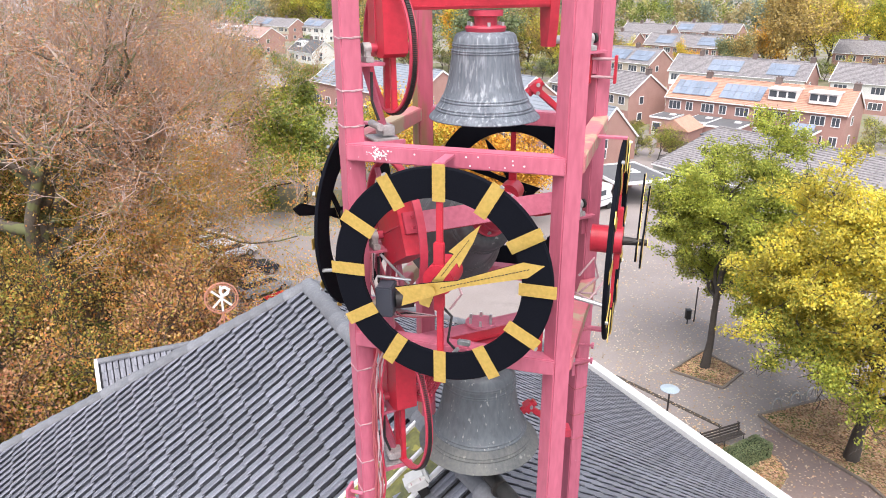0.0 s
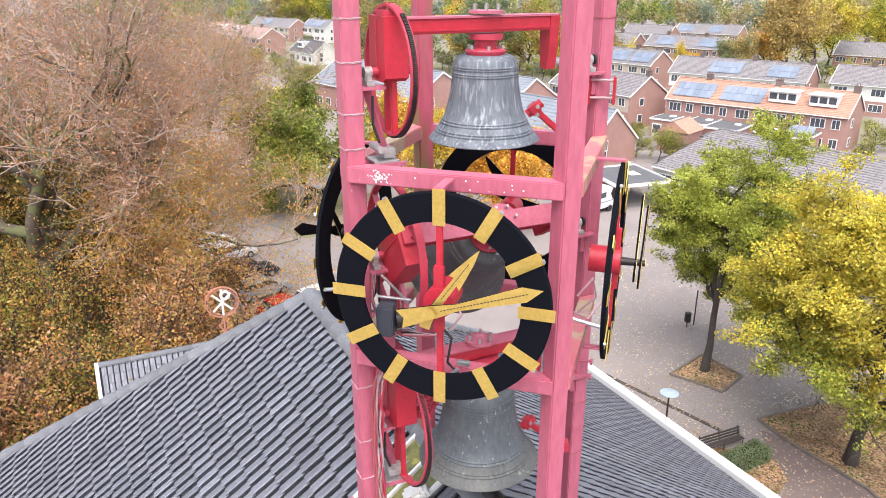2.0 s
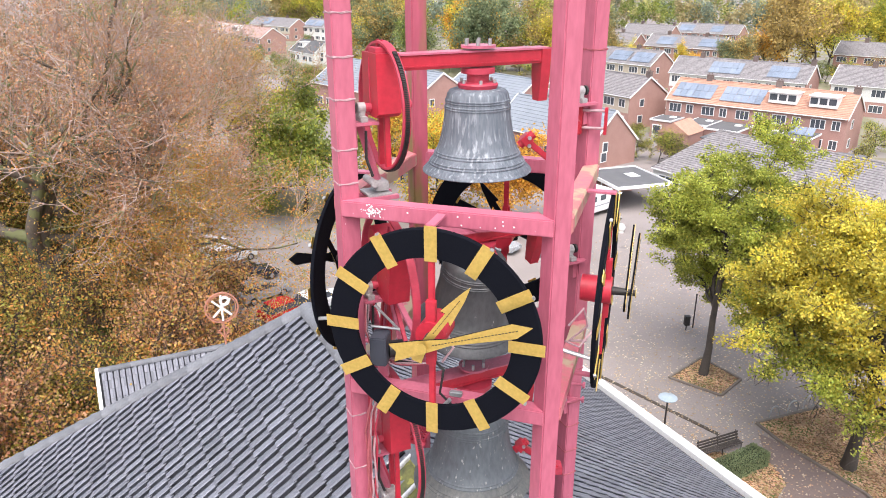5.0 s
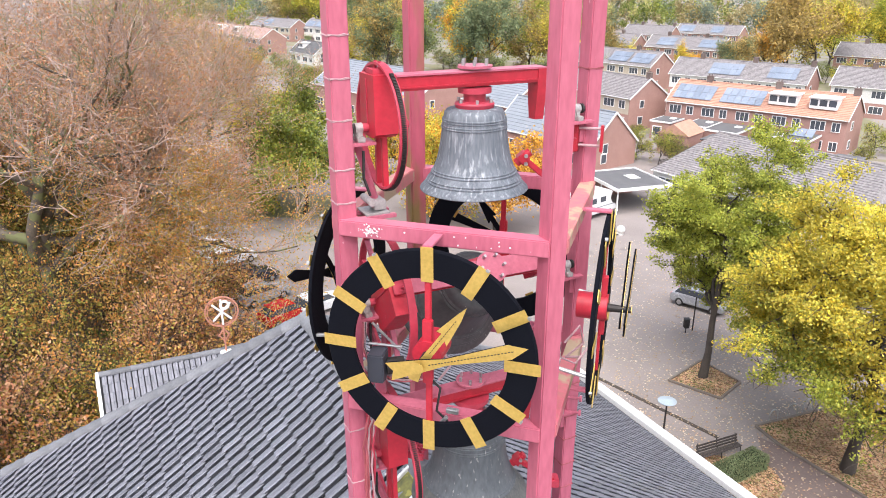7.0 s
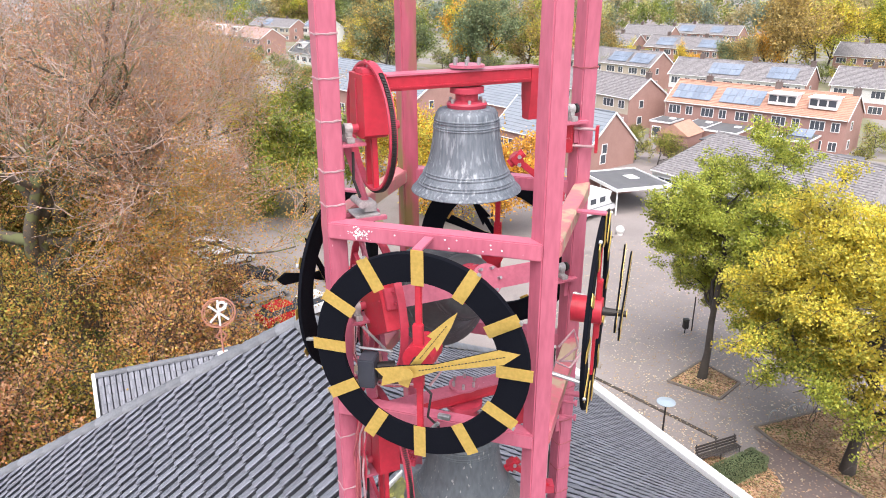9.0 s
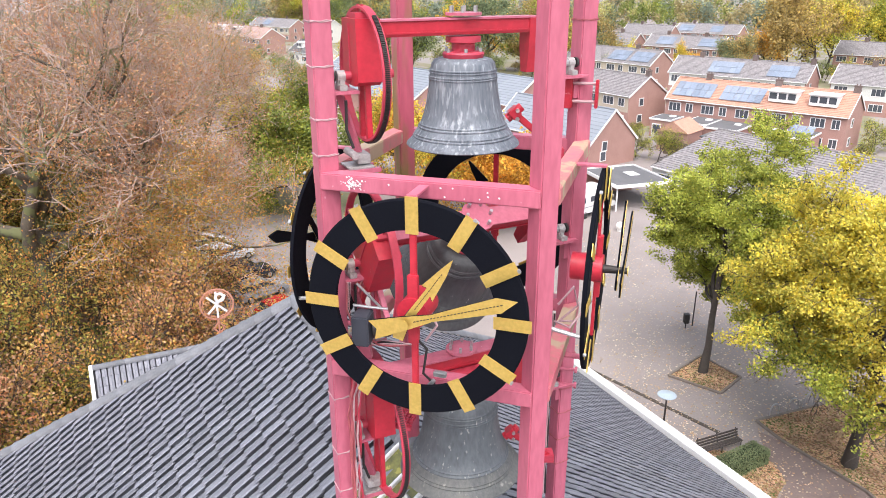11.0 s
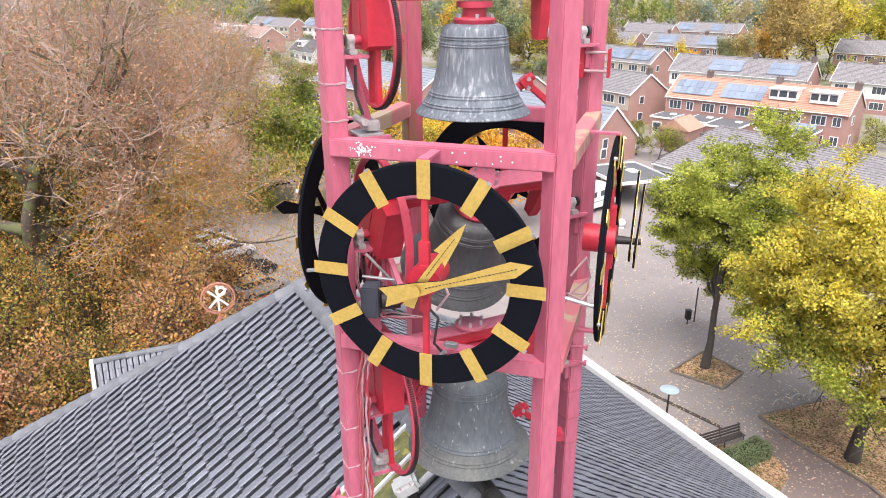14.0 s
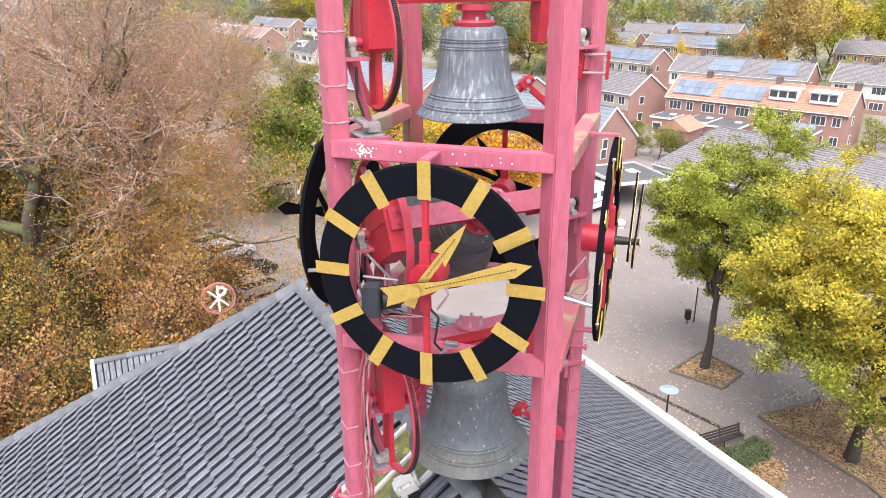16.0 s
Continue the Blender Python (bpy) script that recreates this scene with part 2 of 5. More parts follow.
def dial(m, drum=True):
    d = thing("clock_dial", m, "open black ring clock dial with gilt markers and hands", "clock", "dials round the tower")
    bm = B()
    ro, ri, th, seg = 0.975, 0.715, 0.04, 96
    prof = [(ri, -th / 2), (ro - 0.012, -th / 2), (ro, -th / 2 + 0.012), (ro, th / 2), (ri, th / 2), (ri, -th / 2)]
    lathe(bm, prof, seg, pose(0, 0, 0, -90))
    bmesh.ops.recalc_face_normals(bm, faces=bm.faces)
    part("ring", bm, BLACK, d)
    for k in range(12):
        bm = B()
        mk = pose(0, 0, 0, 0, 30 * k + 0.0, 0)
        box(bm, 0, -0.0265, 0.845, 0.112, 0.007, 0.315, mk, 0.002)
        mark = part("hour_marker", bm, GOLD, d)
        if k in (1, 2, 4, 8, 11):
            bm = B()
            box(bm, 0.03, -0.03, 1.005, 0.035, 0.03, 0.02, mk, 0.004)
            part("clip", bm, STEEL, mark)
    bm = B()
    hand(bm, 0.985, 0.066, 0.30, MINUTE, -0.26, 0.84)
    mh = part("minute_hand", bm, GOLD, d)
    bm = B()
    hand(bm, 0.975, 0.063, 0.29, MINUTE, -0.248, 0.84, 0.009)
    part("backing", bm, BLACK, mh)
    bm = B()
    for i in range(26):
        z = 0.1 + i * 0.03
        box(bm, 0, -0.2635, z, 0.006, 0.006, 0.018, pose(0, 0, 0, 0, MINUTE, 0))
    part("seam", bm, IRON, mh)
    bm = B()
    arrow(bm, 0.71, HOUR, -0.21)
    hh = part("hour_hand", bm, GOLD, d)
    bm = B()
    arrow(bm, 0.70, HOUR, -0.198, 0.009)
    part("backing", bm, BLACK, hh)
    bm = B()
    for i in range(14):
        box(bm, 0, -0.2135, 0.15 + i * 0.03, 0.006, 0.006, 0.018, pose(0, 0, 0, 0, HOUR, 0))
    part("seam", bm, IRON, hh)
    bm = B()
    rod(bm, (0, -0.02, 0), (0, -0.29, 0), 0.045, 0.03, 16)
    hub_ = part("hub", bm, IRON, d)
    bm = B()
    rod(bm, (0, -0.2905, 0), (0, -0.296, 0), 0.05, seg=16)
    part("hub_cap", bm, GOLD, hub_)
    bm = B()
    rod(bm, (0, 0.24, 0), (0, -0.06, 0), 0.135, seg=32)
    part("drum", bm, RED, d, smooth=True)
    bm = B()
    beam(bm, (0, 0.0, -0.80), (0, 0.0, 0.80), 0.06, 0.03)
    part("upright_bar", bm, RED, d)
    bm = B()
    box(bm, 0.0, -0.02, 0.02, 0.09, 0.05, 0.62, None, 0.005)
    part("stiffener", bm, RED, d)
    for z in (1.0, -1.0):
        bm = B()
        box(bm, 0, 0.13, z * 0.995 + 0.01, 0.085, 0.31, 0.022, None, 0.003)
        part("bracket", bm, PINK, d)
    for x in (-1, 1):
        bm = B()
        rod(bm, (x * 0.9, 0.02, -0.3), (x * 0.9, 0.36, -0.24), 0.02)
        part("stay", bm, STEEL, d)
    return d


DIAL_Z = 20.375
front_dial = dial(pose(0, -1.417, DIAL_Z))
for a, off in ((90, 1.35), (180, 1.40), (270, 1.40)):
    m = pose(0, 0, 0, 0, 0, a) @ pose(0, -off, DIAL_Z)
    copy_thing(front_dial, m)

# ---- bells ----
AXIS = 43.0       # the swing axis runs from the near left to the far right column


def bell_profile(R, H):
    out = [(0.0, 0.0), (0.40, 0.0), (0.50, -0.02), (0.545, -0.06), (0.56, -0.11)]
    for z in (-0.125, -0.15, -0.20, -0.225):     # raised bands on the shoulder
        r = 0.565 + (-0.125 - z) * 0.2
        out += [(r, z + 0.006), (r + 0.014, z), (r + 0.014, z - 0.010), (r + 0.001, z - 0.015)]
    out += [(0.59, -0.27), (0.615, -0.40), (0.645, -0.52), (0.69, -0.64), (0.74, -0.73)]
    for z in (-0.745, -0.775, -0.855, -0.885):   # and over the lip
        r = 0.75 + (-0.745 - z) * 0.85
        out += [(r, z + 0.006), (r + 0.014, z), (r + 0.016, z - 0.010), (r + 0.008, z - 0.015)]
    out += [(0.94, -0.94), (0.99, -0.975), (1.0, -0.99), (0.985, -1.0)]
    inn = [(0.93, -0.985), (0.86, -0.92), (0.76, -0.80), (0.66, -0.65), (0.59, -0.45), (0.55, -0.25), (0.50, -0.10), (0.35, -0.06), (0.0, -0.06)]
    return [(r * R, z * H) for r, z in out + inn]


def swinging_bell(name, zp, R, H, drop, material, label, half=1.18, beam_z=0.41, wheel=0.575, box_w=0.36, chain=True, lip=None):
    """Bell under a cranked yoke with a wheel at the near end. Local x is the swing axis through the pivots; drop: crown of the bell over the axis."""
    b = thing(name, pose(0, 0, zp, 0, 0, AXIS), label, "bell", "bells in the tower")
    bm = B()
    lathe(bm, bell_profile(R, H), 56, Matrix.Translation((0, 0, drop)))
    bmesh.ops.recalc_face_normals(bm, faces=bm.faces)
    low_ = [f for f in bm.faces if f.calc_center_median().z < drop - 0.80 * H] if lip else []
    for f in low_:
        f.material_index = 1
    body_ = part("bell_body", bm, material, b, smooth=True)
    if lip:
        body_.data.materials.append(lip)
    bm = B()
    lathe(bm, [(0, drop + 0.0), (R * 0.34, drop), (R * 0.36, drop + 0.035), (R * 0.34, drop + 0.05), (R * 0.20, drop + 0.06), (R * 0.20, beam_z - 0.14), (R * 0.30, beam_z - 0.13), (R * 0.30, beam_z - 0.08), (0, beam_z - 0.08)], 32)
    head = part("crown", bm, REDD, b, "weathered red cast crown", True)
    for k in range(6):
        a = k * math.tau / 6 + 0.2
        bm = B()
        rod(bm, (R * 0.31 * math.cos(a), R * 0.31 * math.sin(a), drop + 0.04), (R * 0.31 * math.cos(a), R * 0.31 * math.sin(a), drop + 0.085), 0.016, seg=6)
        part("bolt", bm, STEEL, head)
    bm = B()
    beam(bm, (-0.96, 0, beam_z), (0.74, 0, beam_z), 0.17, 0.13, 0.006)
    for yy in (-0.088, 0.088):
        box(bm, -0.11, yy, beam_z - 0.035, 1.66, 0.012, 0.014)
    yoke = part("yoke_beam", bm, RED, b)
    bm = B()
    box(bm, -0.11, 0, beam_z + 0.075, 1.70, 0.20, 0.016)
    part("flange", bm, PINK, yoke, "pink top flange")
    bm = B()
    lathe(bm, [(0, beam_z + 0.10), (0.165, beam_z + 0.10), (0.165, beam_z + 0.125), (0, beam_z + 0.125)], 24)
    plate = part("top_plate", bm, PINK, b)
    for k in range(6):
        a = k * math.tau / 6
        bm = B()
        rod(bm, (0.125 * math.cos(a), 0.125 * math.sin(a), beam_z + 0.12), (0.125 * math.cos(a), 0.125 * math.sin(a), beam_z + 0.18), 0.016, seg=6)
        part("bolt", bm, STEEL, plate)
    bm = B()
    w = box_w
    prism(bm, [(-w / 2, beam_z + 0.10), (w / 2, beam_z + 0.10), (w / 2 + 0.02, -0.04), (w * 0.33, -0.08), (-w * 0.33, -0.08), (-w / 2 - 0.02, -0.04)], -1.09, -0.87, pose(0, 0, 0, 0, 0, -90))
    abox = part("arm_box", bm, RED, b, "bright red sheet box at the end of the yoke")
    bm = B()
    box(bm, -1.094, 0.0, beam_z * 0.5, 0.012, 0.012, beam_z + 0.12)
    box(bm, -0.98, 0, beam_z + 0.12, 0.16, 0.20, 0.05, None, 0.004)
    rod(bm, (-0.98, -0.05, beam_z + 0.13), (-0.98, -0.05, beam_z + 0.21), 0.014, seg=6)
    rod(bm, (-0.98, 0.05, beam_z + 0.13), (-0.98, 0.05, beam_z + 0.21), 0.014, seg=6)
    part("seam", bm, REDD, abox)
    bm = B()
    prism(bm, [(-0.10, beam_z + 0.08), (0.10, beam_z + 0.08), (0.085, 0.15), (0.055, -0.06), (-0.055, -0.06), (-0.085, 0.15)], 0.65, 0.75, pose(0, 0, 0, 0, 0, -90))
    part("arm", bm, RED, b)
    for sx in (-1, 1):
        bm = B()
        rod(bm, (sx * 0.70, 0, 0), (sx * half, 0, 0), 0.04, seg=14)
        part("gudgeon", bm, STEEL if sx > 0 else REDD, b)
    # wheel round the near arm
    xw = -0.97
    bm = B()
    seg = 72
    rin, rout, wd = wheel - 0.022, wheel, 0.036
    lathe(bm, [(rin, -wd), (rout, -wd), (rout, wd), (rin, wd), (rin, -wd)], seg, Matrix.Translation((xw, 0, 0)) @ pose(0, 0, 0, 0, 90))
    bmesh.ops.recalc_face_normals(bm, faces=bm.faces)
    rim = part("wheel_rim", bm, REDD, b)
    bm = B()
    for k in range(104 if chain else 0):
        a = radians(32 + k * 1.5)
        box(bm, 0, 0, rout + 0.012, 0.038, 0.009, 0.018, Matrix.Translation((xw, 0, 0)) @ pose(0, 0, 0, math.degrees(a)))
    if chain:
        part("chain", bm, IRON, rim, "black drive chain")
    for k in range(0 if chain else 5):
        bm = B()
        a = radians(100 + 40 * k)
        beam(bm, (xw, 0.08 * math.sin(a), 0.08 * math.cos(a)), (xw, rin * math.sin(a), rin * math.cos(a)), 0.05, 0.035, 0.003)
        part("spoke", bm, PINK, b)
    for yy in (-0.075, 0.075):
        bm = B()
        beam(bm, (xw, yy, -0.02), (xw, yy * 1.2, -rin), 0.05, 0.05, 0.004)
        part("spoke", bm, RED, b)
    for sg in () if chain else (-1, 1):
        bm = B()
        beam(bm, (xw, sg * 0.12, -0.06), (xw, sg * rin * 0.80, -rin * 0.58), 0.04, 0.03, 0.003)
        part("spoke", bm, REDD, b)
    # clapper
    bm = B()
    rod(bm, (0, 0, drop - 0.06), (0, 0, drop - H * 0.86), 0.025, 0.03, 10)
    lathe(bm, [(0, -0.16), (0.05, -0.15), (0.09, -0.07), (0.095, 0), (0.07, 0.08), (0.03, 0.13)], 16, Matrix.Translation((0, 0, drop - H * 0.88)))
    clap = part("clapper", bm, IRON, b, smooth=True)
    bm = B()
    rod(bm, (0, 0, drop - H * 0.98), (0, 0, drop - H * 1.12), 0.03, 0.025, 10)
    part("flight", bm, RED, clap)
    return b


upper_bell = swinging_bell("swinging_bell", 22.20, 0.54, 0.80, 0.105, BRONZE, "grey patinated bronze bell with white streaks under a red yoke", beam_z=0.375)
middle_bell = swinging_bell("swinging_bell", 20.46, 0.60, 0.90, 0.13, BRONZEM, "dark smooth bronze bell swinging under a red yoke", wheel=0.72, chain=False, box_w=0.58)
lower_bell = swinging_bell("swinging_bell", 18.66, 0.685, 0.98, 0.115, BRONZED, "large dark bronze bell hanging still under a red yoke", lip=LIPS, wheel=0.79, box_w=0.46, beam_z=0.51)

# ---- church roof ----
RA = Vector((-4.55, 4.50, 17.18))           # top of the hip
RU = Vector((0.708, -0.706, 0)).normalized()  # along the ridge
RD = Vector((-0.706, -0.708, 0)).normalized() # down the near slope
EAVE = 8.3
TW, TL = 0.236, 0.40
UEND = 12.0


def slope_frame(ex, down, tan):
    ey = Vector((down.x, down.y, -tan)).normalized()
    n = ex.cross(ey)
    return Matrix((ex, ey, n)).transposed().to_4x4()


def tile_shape():
    """A flat interlocking tile: x across, y down the slope, z out of it. It slants up to a free edge that overhangs the gap to its neighbour."""
    cross = [(-0.10, -0.10), (-0.12, 0.040), (-0.37, 0.046), (-0.385, 0.060), (-0.33, 0.070), (-0.04, 0.060), (0.00, 0.048), (0.06, 0.052), (0.26, 0.038), (0.43, 0.024), (0.45, -0.10)]
    vs, fs = [], []
    for yy, lift in ((0.0, 0.0), (TL + 0.03, 0.034)):
        for x, z in cross:
            vs.append((x * TW, yy, z + lift + 0.03))
    n = len(cross)
    for k in range(n):
        x, y, z = vs[n + k]
        vs.append((x, y - 0.012, z - 0.044))
    for k in range(n - 1):
        fs.append((k, k + 1, n + k + 1, n + k))
        fs.append((n + k, n + k + 1, 2 * n + k + 1, 2 * n + k))
    return vs, fs


TV, TF = tile_shape()
tile_mesh = bpy.data.meshes.new("roof_tile")
tile_mesh.from_pydata(TV, [], TF)
tile_mesh.materials.append(TILE)
tile_mesh.polygons.foreach_set("use_smooth", [True] * len(TF))
tile_mesh.set_sharp_from_angle(angle=radians(50))


def slab(name, pts, down, material, parent, thick=0.16):
    bm = B()
    top = [bm.verts.new(p) for p in pts]
    bot = [bm.verts.new((p[0], p[1], p[2] - thick)) for p in pts]
    bm.faces.new(top)
    bm.faces.new(bot[::-1])
    for k in range(len(pts)):
        bm.faces.new((top[k], bot[k], bot[(k + 1) % len(pts)], top[(k + 1) % len(pts)]))
    bmesh.ops.recalc_face_normals(bm, faces=bm.faces)
    return part(name, bm, material, parent)


roof = new("church_roof")
tagged(roof, "large hipped church roof of grey pantiles", "roof", "", "structure")
NEAR_T, FAR_T, HIP_T = 0.745, 0.683, 1.0
# underlay coloured near-black, so the gaps between tiles read as lines of shade
UNDER = mat("gap_shade_underlay", (0.022, 0.022, 0.025), (0.035, 0.035, 0.038), 0.9, 0, 2, 20, 0)
drop = RA.z - EAVE
nv, fv, hu = drop / NEAR_T, drop / FAR_T, drop / HIP_T


def at(u, v, z, side=1):
    return RA + RU * u + RD * (v * side) + Vector((0, 0, z))


slab("near_slope", [at(0, 0, 0), at(UEND, 0, 0), at(UEND, nv, -drop), at(-hu, nv, -drop)], RD, UNDER, roof)
slab("far_slope", [at(0, 0, 0), at(-hu, fv, -drop, -1), at(UEND, fv, -drop, -1), at(UEND, 0, 0)], RD, UNDER, roof)
slab("hip_slope", [at(0, 0, 0), at(-hu, nv, -drop), at(-hu, fv, -drop, -1)], RD, TILES, roof)


def tile_field(side, tan, u0, u1, length, hip, keep):
    """All tiles of one slope: matrices of the ones picked by keep, and of the rest."""
    ex = -RU if side > 0 else RU
    m = slope_frame(ex, RD * side, tan)
    cosv = 1 / math.sqrt(1 + tan * tan)
    picked, rest = [], []
    rng = random.Random(5 + side)
    for j in range(int(length / TL)):
        s = j * TL + 0.05
        v = s * cosv
        for i in range(int(u0 / TW), int(u1 / TW)):
            u = i * TW
            if u < -hip * (v + 0.25) + 0.1:
                continue
            p = at(u, v, -v * tan, side)
            q = Matrix.Translation(p) @ m @ pose(0, rng.uniform(-0.006, 0.006), rng.uniform(0, 0.008), rng.uniform(-0.6, 0.6), rng.uniform(-0.8, 0.8), rng.uniform(-0.5, 0.5))
            (picked if keep(u, s) else rest).append(q)
    return picked, rest


def join_tiles(name, mats, material, parent, label, turned=False):
    tv = np.array(TV) * ((-1.12, 1, 0.5) if turned else (1, 1, 1))
    nvt = len(tv)
    vs = np.concatenate([tv @ np.array(q.to_3x3()).T + np.array(q.translation) for q in mats])
    fs = (np.array(TF)[None] + (np.arange(len(mats)) * nvt)[:, None, None]).reshape(-1, 4)
    ob = quads(name, vs.tolist(), fs.tolist(), material, parent, label, True)
    ob.data.set_sharp_from_angle(angle=radians(50))
    tagged(ob, kind="stuff")
    return ob


near_pick, near_rest = tile_field(1, NEAR_T, -11.5, 12.0, nv * 1.24, 0.745, lambda u, s: 1.1 < u < 4.6 and 0.3 < s < 8.4)
_, far_rest = tile_field(-1, FAR_T, -11, 12.0, fv * 1.185, 0.683, lambda u, s: False)
join_tiles("roof_tiles", near_rest, TILES, roof, "field of grey pantiles")
join_tiles("roof_tiles", far_rest, TILES, roof, "field of grey pantiles", True)

# ridge and hip caps
cap_bm = B()
SEG = 8
prof = [(0.17 * math.cos(math.pi * k / SEG), 0.15 * math.sin(math.pi * k / SEG) - 0.02) for k in range(SEG + 1)]
ringsc = []
for yy, sc in ((0.0, 1.07), (0.05, 1.10), (0.07, 1.02), (0.46, 0.96)):
    ringsc.append([cap_bm.verts.new((x * sc, yy, z * sc)) for x, z in prof])
for a_, b_ in zip(ringsc, ringsc[1:]):
    for k in range(SEG):
        cap_bm.faces.new((a_[k], b_[k], b_[k + 1], a_[k + 1]))
cap_bm.faces.new(ringsc[0])
first_cap = part("ridge_cap", cap_bm, CAP, roof, smooth=True)


def caps(p0, p1, first):
    d = (p1 - p0)
    n = int(d.length / 0.42)
    y = d.normalized()
    x = y.cross(Vector((0, 0, 1))).normalized()
    z = x.cross(y)
    m = Matrix((x, y, z)).transposed().to_4x4()
    rng = random.Random(8)
    for k in range(n):
        ob = first if first and k == 0 else new("ridge_cap", first_cap.data)
        ob.parent = roof
        ob.matrix_world = Matrix.Translation(p0 + y * 0.42 * k + Vector((0, 0, 0.03))) @ m @ pose(0, 0, 0, rng.uniform(-1, 1), rng.uniform(-3, 3), rng.uniform(-1.5, 1.5))


caps(at(-0.1, 0, 0.02), at(UEND, 0, 0.02), first_cap)
caps(at(-hu, nv, -drop), at(0, 0, 0.05), None)
caps(at(-hu, fv, -drop, -1), at(0, 0, 0.05), None)
bm = B()
beam(bm, at(-hu, fv + 0.16, -drop + 0.12, -1), at(UEND, fv + 0.16, -drop + 0.12, -1), 0.34, 0.24, 0.02)
part("gutter", bm, WHITE, roof, "white gutter board")
# brick lightened for the haze before the far houses; church walls share it
BRICK = mat("red_brick", (0.42, 0.25, 0.215), (0.34, 0.195, 0.165), 0.85, 0, 0.6, 9, 0.1)
bm = B()
pl = [at(UEND - 0.6, nv - 0.6, 0), at(-hu + 0.6, nv - 0.6, 0), at(-hu + 0.6, fv - 0.6, 0, -1), at(UEND - 0.6, fv - 0.6, 0, -1)]
for p, q in zip(pl, pl[1:] + pl[:1]):
    beam(bm, (p.x, p.y, EAVE / 2 - 0.1), (q.x, q.y, EAVE / 2 - 0.1), 0.35, EAVE - 0.25, 0)
part("wall", bm, BRICK, roof, "red brick church wall")

# glazed strip beside the tower foot
GLASSY = mat("algae_stained_glass", (0.24, 0.23, 0.06), (0.08, 0.09, 0.045), 0.2, 0, 4, 14, 0.1, spots=((0.40, 0.36, 0.08), 6, 0.62))
skylight = thing("roof_window", Matrix(), "roof window with white bars and algae-stained glass at the tower foot", "roof window")
for i, u in enumerate((5.05, 5.50, 5.95)):
    bm = B()
    beam(bm, at(u, 0.12, -0.12 * NEAR_T + 0.17), at(u, 3.4, -3.4 * NEAR_T + 0.17), 0.05, 0.07, 0.006)
    part("glazing_bar", bm, WHITE, skylight)
    if i < 2:
        bm = B()
        beam(bm, at(u + 0.225, 0.14, -0.14 * NEAR_T + 0.15), at(u + 0.225, 3.38, -3.38 * NEAR_T + 0.15), 0.40, 0.012, 0)
        part("pane", bm, GLASSY, skylight)

# annex with its own tiled roof
AL, AR = Vector((-20.02, 13.99, 7.8)), Vector((-15.2, 18.45, 7.8))
annex = new("annex_roof")
tagged(annex, "low annex roof of grey pantiles with a white bargeboard", "roof", "", "structure")
ax = (AR - AL).normalized()
ad = Vector((ax.y, -ax.x, 0))
AT = 0.9
for sgn in (1, -1):
    slab("slope", [AL, AR, AR + ad * (5 * sgn) + Vector((0, 0, -5 * AT)), AL + ad * (5 * sgn) + Vector((0, 0, -5 * AT))], ad, UNDER, annex)
bm = B()
for sgn in (1, -1):
    beam(bm, AL - ax * 0.06 + Vector((0, 0, 0.02)), AL - ax * 0.06 + ad * (5.1 * sgn) + Vector((0, 0, -5.1 * AT + 0.02)), 0.14, 0.30, 0)
part("bargeboard", bm, WHITE, annex, "white bargeboard")
am = slope_frame(-ax, ad, AT)
amats = []
for j in range(12):
    for i in range(int((AR - AL).length / TW)):
        s_ = j * TL + 0.05
        v_ = s_ / math.sqrt(1 + AT * AT)
        amats.append(Matrix.Translation(AL + ax * (i * TW + 0.2) + ad * v_ + Vector((0, 0, -v_ * AT))) @ am)
join_tiles("roof_tiles", amats, TILES, annex, "field of grey pantiles")
for k in range(int((AR - AL).length / 0.42)):
    ob = new("ridge_cap", first_cap.data)
    ob.parent = annex
    zz = Vector((0, 0, 1))
    mm = Matrix((ax.cross(zz), ax, zz)).transposed().to_4x4()
    ob.matrix_world = Matrix.Translation(AL + ax * 0.42 * k + Vector((0, 0, 0.03))) @ mm
bm = B()
for sgn in (0.9, -0.9):
    a, b = AL + ad * 5 * sgn, AR + ad * 5 * sgn
    beam(bm, (a.x, a.y, 1.75), (b.x, b.y, 1.75), 0.3, 3.5, 0)
a, b = AL + ad * 4.5, AL - ad * 4.5
beam(bm, (a.x, a.y, 1.75), (b.x, b.y, 1.75), 0.3, 3.5, 0)
part("wall", bm, BRICK, annex, "red brick annex wall")

# ---- ground ----
PAVE = mat("grey_paving", (0.290, 0.254, 0.242), (0.220, 0.192, 0.184), 0.85, 0, 0.25, 9, 0.15, spots=((0.15, 0.137, 0.135), 0.55, 0.60, 0.25))
ground = quads("ground", [(-1500, -300, 0), (1500, -300, 0), (1500, 2500, 0), (-1500, 2500, 0)], [(0, 1, 2, 3)], PAVE)
tagged(ground, "grey paved square", "ground", "", "structure")
EARTH = mat("leaf_strewn_earth", (0.22, 0.13, 0.075), (0.14, 0.10, 0.05), 0.95, 0, 0.7, 8, 0.5, spots=((0.10, 0.13, 0.03), 0.6, 0.56))
GRASS = mat("grass", (0.16, 0.18, 0.075), (0.25, 0.21, 0.16), 0.95, 0, 0.15, 3, 0.5, spots=((0.26, 0.235, 0.225), 0.12, 0.52, 0.05))
KERB = mat("concrete_kerb", (0.22, 0.185, 0.16), (0.15, 0.125, 0.11), 0.9, 0, 2, 20, 0.2)
PATHB = mat("brick_path", (0.22, 0.165, 0.15), (0.16, 0.12, 0.11), 0.9, 0, 0.8, 9, 0.3)
GUTTERL = mat("leaf_filled_gutter", (0.045, 0.04, 0.035), (0.08, 0.06, 0.045), 0.95, 0, 3, 14, 0.4)


